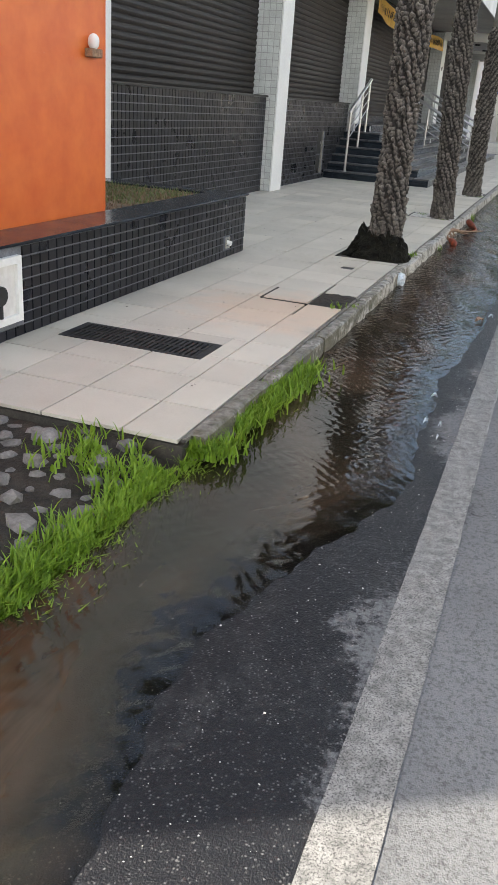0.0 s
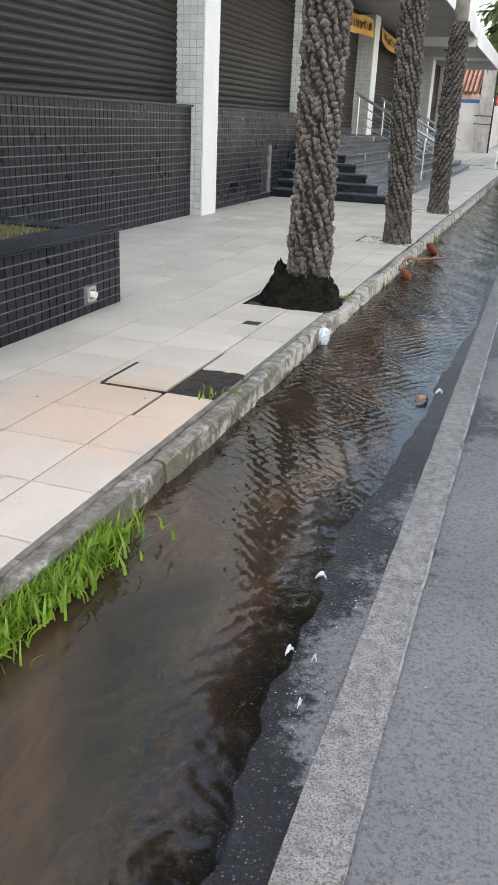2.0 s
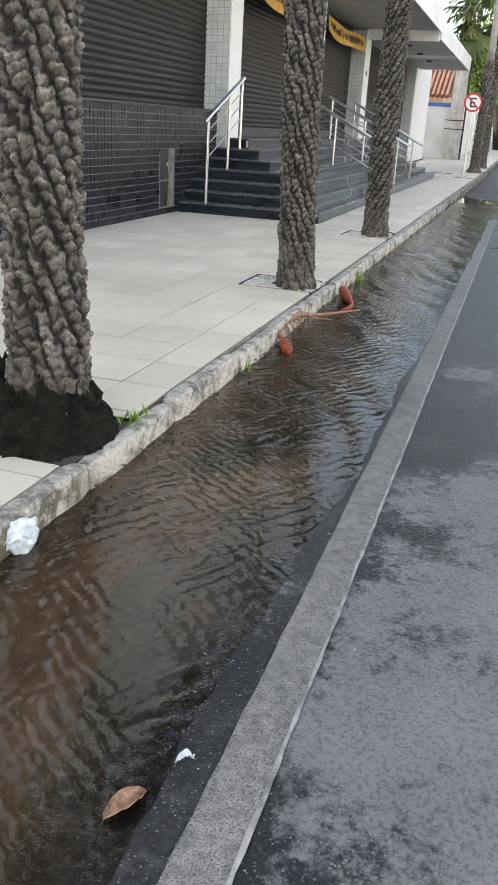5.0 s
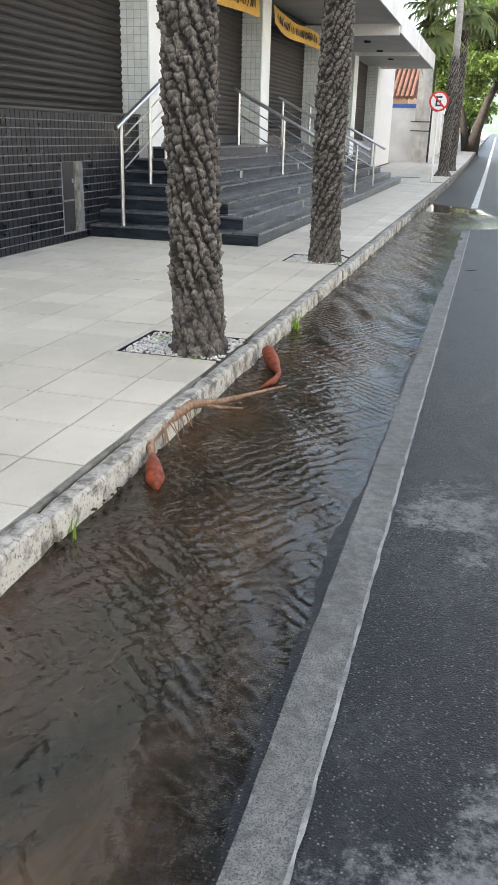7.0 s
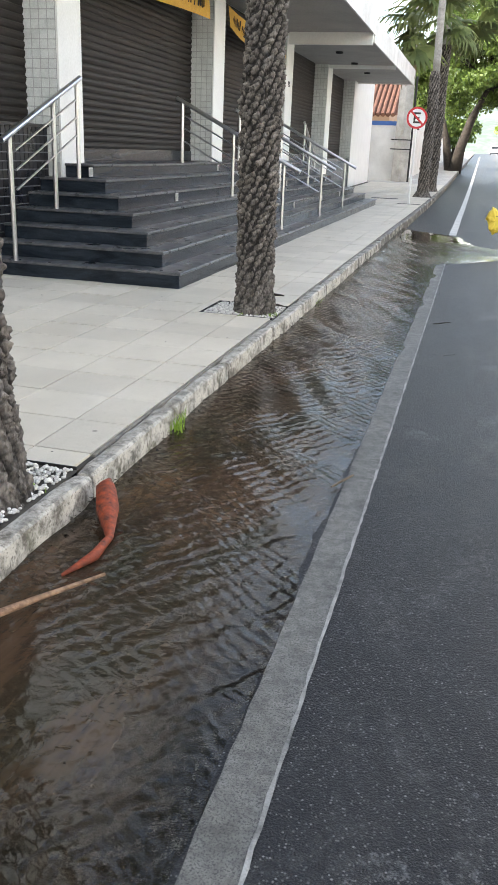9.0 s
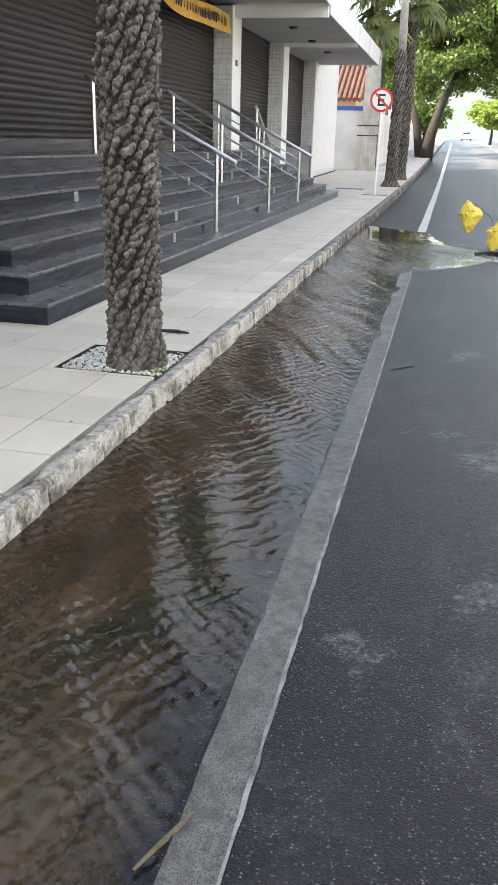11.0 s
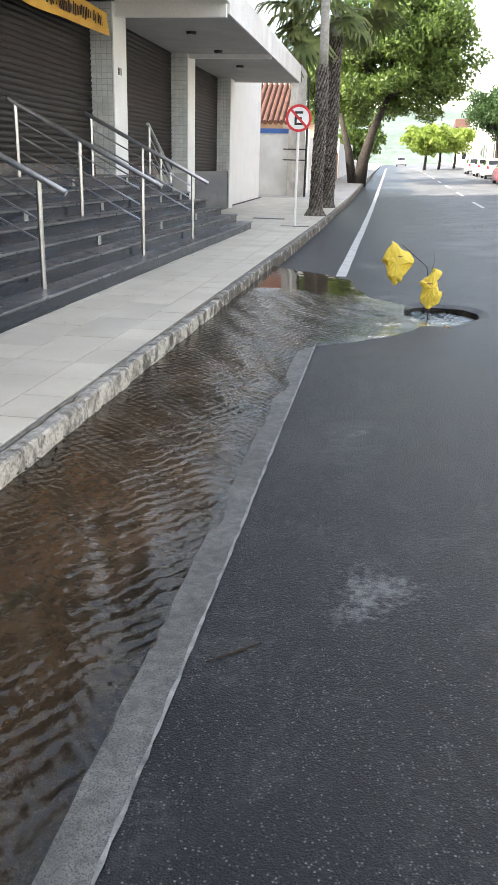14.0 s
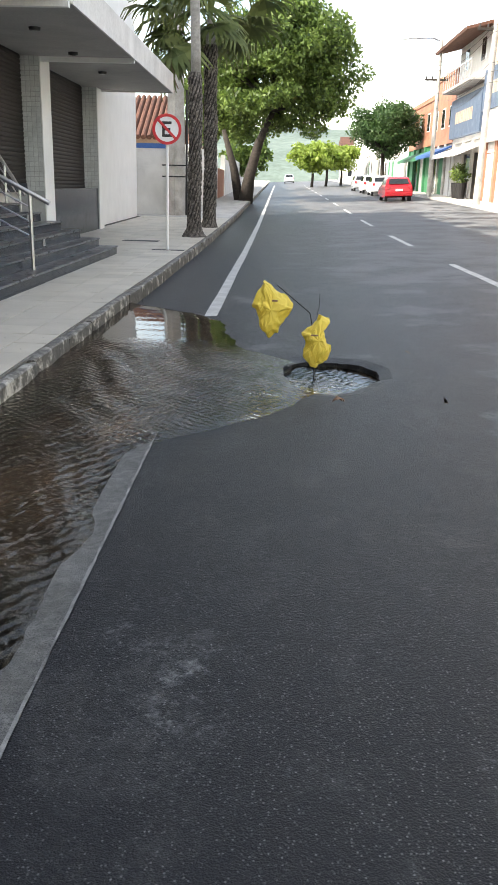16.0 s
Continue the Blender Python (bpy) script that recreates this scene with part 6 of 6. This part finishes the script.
def shop(y0, y1, h, wall, ground_floor, label, upper=None, awning=None, sign=None, roof=False, seed=0, windows=3, pilasters=None):
    """A shop house with its front on x = 12.4."""
    z0 = ground_right((y0 + y1) / 2)
    s = thing("shop_house", label, "shop house", (12.4, y0, z0))
    w = y1 - y0
    rng = random.Random(seed)
    part("upper_wall", boxed(0.0, 8, 0.02, w - 0.02, 3.5, h), wall, s)
    n = max(2, int(w / 2.8))
    for k in range(n + 1):
        y = k * (w - 0.5) / n
        part("pier", boxed(0.0, 0.5, y + 0.02, y + 0.48, -0.6, 3.5), pilasters or ground_floor, s)
    part("shop_back", boxed(1.2, 8, 0.02, w - 0.02, -0.6, 3.5), ground_floor, s)
    for k in range(n):
        y = k * (w - 0.5) / n
        kind = rng.choice((SHUTTER, GREEN, PLASTER, GLASS)) if not pilasters else PLASTER
        part("door", boxed(0.15, 0.25, y + 0.5, y + (w - 0.5) / n, -0.5, 2.7), kind, s)
        part("fanlight", boxed(0.15, 0.22, y + 0.5, y + (w - 0.5) / n, 2.75, 3.45), ground_floor, s)
    storey = 0
    z = 4.6
    while z + 1.6 < h:
        for k in range(windows):
            y = (k + 0.5) * w / windows
            win = part("window", boxed(-0.03, 0.05, y - 0.6, y + 0.6, z, z + 1.4), PLASTER, s)
            part("pane", boxed(-0.036, -0.031, y - 0.52, y - 0.02, z + 0.08, z + 1.32), GLASS, win)
            part("pane", boxed(-0.036, -0.031, y + 0.02, y + 0.52, z + 0.08, z + 1.32), GLASS, win)
        z += 3.2
    if sign:
        za, zb, m = sign
        part("sign_board", boxed(-0.35, 0.0, 0.1, w - 0.1, za, zb), m, s)
        y = 0.25 * w
        while y < 0.75 * w:
            d = rng.uniform(0.2, 0.5)
            part("lettering_bar", boxed(-0.36, -0.351, y, y + d, za + 0.35 * (zb - za), za + 0.65 * (zb - za)), PEACH if m != SIGN_WHITE else BLACK, s)
            y += d + 0.12
    if upper:
        za, zb, m = upper
        part("fascia_board", boxed(-0.25, 0.0, 0.1, w - 0.1, za, zb), m, s)
    if awning:
        za, d, m = awning
        bm = bmesh.new()
        v = [bm.verts.new(p) for p in ((0, 0.2, za + 0.5), (0, w - 0.2, za + 0.5), (-d, w - 0.2, za), (-d, 0.2, za), (-d, 0.2, za - 0.25), (-d, w - 0.2, za - 0.25), (0, 0.2, za + 0.4), (0, w - 0.2, za + 0.4))]
        for f in ((0, 1, 2, 3), (3, 2, 5, 4), (4, 5, 7, 6), (0, 3, 4, 6), (1, 7, 5, 2)):
            bm.faces.new([v[i] for i in f])
        part("awning", bm, m, s)
    if roof:
        rf = boxed(-1.7, 8, -0.3, w + 0.3, 0, 0.16)
        bmesh.ops.transform(rf, matrix=Matrix.Translation((0, 0, h - 0.1)) @ Matrix.Rotation(radians(-14), 4, "Y"), verts=rf.verts)
        part("roof", rf, ROOF_TILE, s, "sloping clay tile roof with a deep overhang")
        part("balcony", boxed(-1.1, 0, 0.3, w - 0.3, 6.6, 6.75), CONCRETE, s)
        for k in range(12):
            y = 0.4 + k * (w - 0.8) / 11
            part("baluster", boxed(-1.08, -1.04, y, y + 0.05, 6.75, 7.7), STEEL, s)
        part("balcony_rail", boxed(-1.1, -1.02, 0.3, w - 0.3, 7.7, 7.76), STEEL, s)
    else:
        part("parapet", boxed(-0.08, 0.3, 0.0, w, h, h + 0.35), wall, s)
    return s


# the first three stand out of view, added to bounce sunlight across the street
shop(-20, 4, 7.5, BOUNCE_WALL, BOUNCE_WALL, "unseen plain pale two-storey house added to bounce light", seed=1, windows=5)
shop(4, 26, 8.0, BOUNCE_WALL, BOUNCE_WALL, "unseen pale grey two-storey house added to bounce light", seed=2, windows=5)
shop(26, 48, 7.0, BOUNCE_WALL, BOUNCE_WALL, "unseen pale plastered two-storey house added to bounce light", seed=3, windows=5)
shop(48, 62, 9.0, PEACH, PLASTER, "peach shop house with a navy sign over the shop", seed=4, sign=(4.4, 5.8, NAVY))
shop(62, 70.4, 10.8, PEACH, PLASTER, "peach shop house with red piers and white and navy boards", upper=(3.3, 5.0, SIGN_WHITE), sign=(5.0, 7.2, NAVY), seed=5, pilasters=BRICK, windows=2)
shop(70.4, 79.5, 9.6, PLASTER, PLASTER, "white and brick shop house with a balcony and roof overhang", awning=(2.7, 1.5, SIGN_WHITE), sign=(3.8, 6.2, NAVY), roof=True, seed=6, windows=2)
shop(79.5, 88, 8.0, BRICK, CONCRETE, "orange brick shop house with a blue awning", awning=(2.8, 1.2, BLUE), seed=7, windows=3)
shop(88, 100, 6.8, BRICK, GREEN, "low orange shop house with a green front", awning=(2.6, 1.0, GREEN), seed=8)
shop(100, 122, 5.2, PLASTER, PLASTER, "low white shop row in the sun", seed=9, windows=6)
shop(122, 160, 6.5, PLASTER, PLASTER, "far white buildings at the end of the street", seed=10, windows=8)


def far_houses():
    for x, y, w, h, m in ((-14, 95, 10, 6, PLASTER), (-13, 118, 9, 5, PEACH), (17, 186, 9, 7, PLASTER), (-20, 150, 12, 6, PLASTER)):
        z0 = rise(y)
        s = thing("far_house", "pale plastered house far along the street", "house", (x, y, z0), "houses in the distance")
        part("wall", boxed(-w / 2, w / 2, 0, 8, -0.6, h), m, s)
        bm = bmesh.new()
        v = [bm.verts.new(p) for p in ((-w / 2 - 0.4, -0.4, h), (w / 2 + 0.4, -0.4, h), (w / 2 + 0.4, 8.4, h), (-w / 2 - 0.4, 8.4, h), (-w / 2 - 0.4, 4, h + 1.7), (w / 2 + 0.4, 4, h + 1.7))]
        for f in ((0, 1, 5, 4), (2, 3, 4, 5), (1, 2, 5), (3, 0, 4), (3, 2, 1, 0)):
            bm.faces.new([v[i] for i in f])
        part("roof", bm, ROOF_TILE, s)
        for k in range(3):
            q = part("window", boxed(-w / 2 + (k + 0.5) * w / 3 - 0.5, -w / 2 + (k + 0.5) * w / 3 + 0.5, -0.04, 0.02, 1.2, 2.5), WHITE, s)
            part("pane", boxed(-w / 2 + (k + 0.5) * w / 3 - 0.4, -w / 2 + (k + 0.5) * w / 3 + 0.4, -0.046, -0.041, 1.3, 2.4), GLASS, q)


far_houses()


def hill():
    xs, ys = np.linspace(-420, 420, 60), np.linspace(420, 900, 24)
    vs = []
    for y in ys:
        for x in xs:
            t = (y - 420) / 480
            ridge = 58 * math.sin(math.pi * min(1, t * 0.9)) ** 0.8
            vs.append((x, y, -2 + ridge * (0.75 + 0.35 * noise.noise((x * 0.006, y * 0.006, 0))) + 3 * noise.noise((x * 0.03, y * 0.03, 1))))
    n = 60
    fs = [(j * n + i, j * n + i + 1, (j + 1) * n + i + 1, (j + 1) * n + i) for j in range(23) for i in range(59)]
    tagged(raw("hill", vs, fs, HILL, smooth=True), "hazy green wooded hill behind the town", "hill", kind="structure")


hill()


def car(x, y, paint, label, turn=0.0):
    z0 = road_z(x, y)
    c = thing("parked_car", label, "car", (x, y, z0), "cars parked along the opposite kerb")
    c.rotation_euler = (math.atan(0.018), -math.atan(0.05), radians(turn))
    # side outline, rear at y = 0, lofted across the width
    prof = [(0.02, 0.38), (0.0, 0.62), (0.06, 0.92), (0.16, 1.02), (0.52, 1.40), (0.95, 1.50), (2.0, 1.48), (2.75, 1.02), (3.7, 0.84), (3.95, 0.62), (3.92, 0.34), (3.3, 0.24), (0.6, 0.24)]
    bm = bmesh.new()
    rows = []
    for sx, k in ((-0.86, 0.93), (-0.80, 1.0), (0.80, 1.0), (0.86, 0.93)):
        rows.append([bm.verts.new((sx * (1 - 0.2 * max(0, z - 0.95) / 0.55), 2 + (yy - 2) * (0.985 if abs(sx) > 0.82 else 1), 0.2 + (z - 0.2) * k if abs(sx) > 0.82 else z)) for yy, z in prof])
    m = len(prof)
    for a, b in zip(rows, rows[1:]):
        for i in range(m):
            bm.faces.new((a[i], a[(i + 1) % m], b[(i + 1) % m], b[i]))
    bm.faces.new(rows[0][::-1])
    bm.faces.new(rows[-1])
    body = part("body", bm, paint, c)
    g = bmesh.new()
    v = [g.verts.new(p) for p in ((-0.64, 0.17, 1.06), (0.64, 0.17, 1.06), (0.56, 0.46, 1.37), (-0.56, 0.46, 1.37))]
    g.faces.new(v)
    bmesh.ops.translate(g, verts=g.verts, vec=(0, -0.02, 0.012))
    part("rear_window", g, GLASS, body, "dark rear window")
    for sx in (-1, 1):
        g = bmesh.new()
        v = [g.verts.new((sx * (0.815 - 0.155 * max(0, z - 1.02) / 0.45) + sx * 0.02, yy, z)) for yy, z in ((0.5, 1.05), (0.72, 1.38), (1.9, 1.39), (2.45, 1.05))]
        g.faces.new(v if sx > 0 else v[::-1])
        part("side_window", g, GLASS, body)
        part("tail_light", boxed(sx * 0.70 - 0.09, sx * 0.70 + 0.09, -0.012, 0.08, 0.78, 0.98, bevel=0.01), SIGN_RED, body, "red tail light")
        for yy in (0.72, 3.2):
            wheel = part("wheel", tube(bmesh.new(), [(sx * 0.66, yy, 0.30), (sx * 0.84, yy, 0.30)], 0.30, 20), RUBBER, c)
            part("rim", tube(bmesh.new(), [(sx * 0.84, yy, 0.30), (sx * 0.85, yy, 0.30)], 0.19, 14), STEEL, wheel)
    part("number_plate", boxed(-0.22, 0.22, -0.02, 0.005, 0.64, 0.77), SIGN_WHITE, body, "plain pale plate")
    part("bumper", boxed(-0.82, 0.82, -0.05, 0.12, 0.34, 0.56, bevel=0.03), paint, body)


SILVER = mottled("silver_car_paint", (0.55, 0.56, 0.57), (0.62, 0.63, 0.64), 2, 30, 0.25, 0, 0.5)
CAR_WHITE = mottled("white_car_paint", (0.76, 0.76, 0.76), (0.82, 0.82, 0.82), 2, 30, 0.2, 0)
car(8.15, 73.5, RED, "small red hatchback parked at the kerb")
car(8.6, 86.0, CAR_WHITE, "white hatchback parked at the kerb")
car(8.6, 93.0, CAR_WHITE, "white car parked behind another")
car(8.6, 102.0, SILVER, "silver car parked farther along the street")
car(2.2, 168.0, SILVER, "silver car far along the street")


def potted_plant(x, y, seed, m):
    z0 = ground_right(y)
    p = thing("potted_plant", "leafy plant in a tall dark pot before a shop", "potted plant", (x, y, z0), "potted plants before the shop")
    part("pot", tube(bmesh.new(), [(0, 0, 0), (0, 0, 0.9), (0, 0, 0.95)], [0.24, 0.36, 0.38], 14), IRON, p, "dark tapered pot")
    rng = random.Random(seed)
    vs, fs = [], []
    for _ in range(260):
        d = Vector((rng.gauss(0, 1), rng.gauss(0, 1), rng.gauss(0, 1))).normalized() * rng.uniform(0.2, 0.55)
        c = Vector((0, 0, 1.5)) + Vector((d.x, d.y, d.z * 1.2))
        u = Vector((rng.gauss(0, 1), rng.gauss(0, 1), rng.gauss(0, 1))).normalized()
        w = u.cross(d).normalized()
        k = len(vs)
        vs += [c - u * 0.12, c - w * 0.05, c + u * 0.12, c + w * 0.05]
        fs.append((k, k + 1, k + 2, k + 3))
    tagged(raw("foliage", vs, fs, m, p), kind="stuff")


potted_plant(11.9, 74.5, 1, LEAVES_LIME)
potted_plant(11.9, 73.2, 2, LEAVES)


def kerb_debris():
    """Dark leaf crumbs caught along the foot of the kerb."""
    rng = random.Random(33)
    vs, fs = [], []
    for _ in range(420):
        y = rng.uniform(5.2, 24.0)
        x = KERB_OUT + 0.015 + abs(rng.gauss(0, 0.035))
        z, sz, a, k = -0.118 + rng.uniform(0, 0.012), rng.uniform(0.008, 0.026), rng.uniform(0, 6.3), len(vs)
        for i, q in enumerate((1.0, 0.45, 1.0, 0.45)):
            vs.append((x + sz * q * math.cos(a + i * 1.57), y + sz * q * math.sin(a + i * 1.57), z + rng.uniform(0, 0.012)))
        fs.append((k, k + 1, k + 2, k + 3))
    tagged(raw("kerb_litter", vs, fs, SOIL), "dark wet leaf crumbs along the kerb foot", "leaf litter", kind="stuff")
    vs, fs = [], []
    for _ in range(160):
        x, y = rng.uniform(-4.9, -1.5), rng.uniform(3.4, 30.0)
        if x < STAIR_X and y > 18.6:
            continue
        sz, a, k = rng.uniform(0.004, 0.014), rng.uniform(0, 6.3), len(vs)
        for i, q in enumerate((1.0, 0.5, 1.0, 0.5)):
            vs.append((x + sz * q * math.cos(a + i * 1.57), y + sz * q * math.sin(a + i * 1.57), 0.004 + 0.003 * (i % 2)))
        fs.append((k, k + 1, k + 2, k + 3))
    tagged(raw("pavement_litter", vs, fs, SOIL), "scattered dark leaf crumbs on the pavement", "leaf litter", kind="stuff")


kerb_debris()
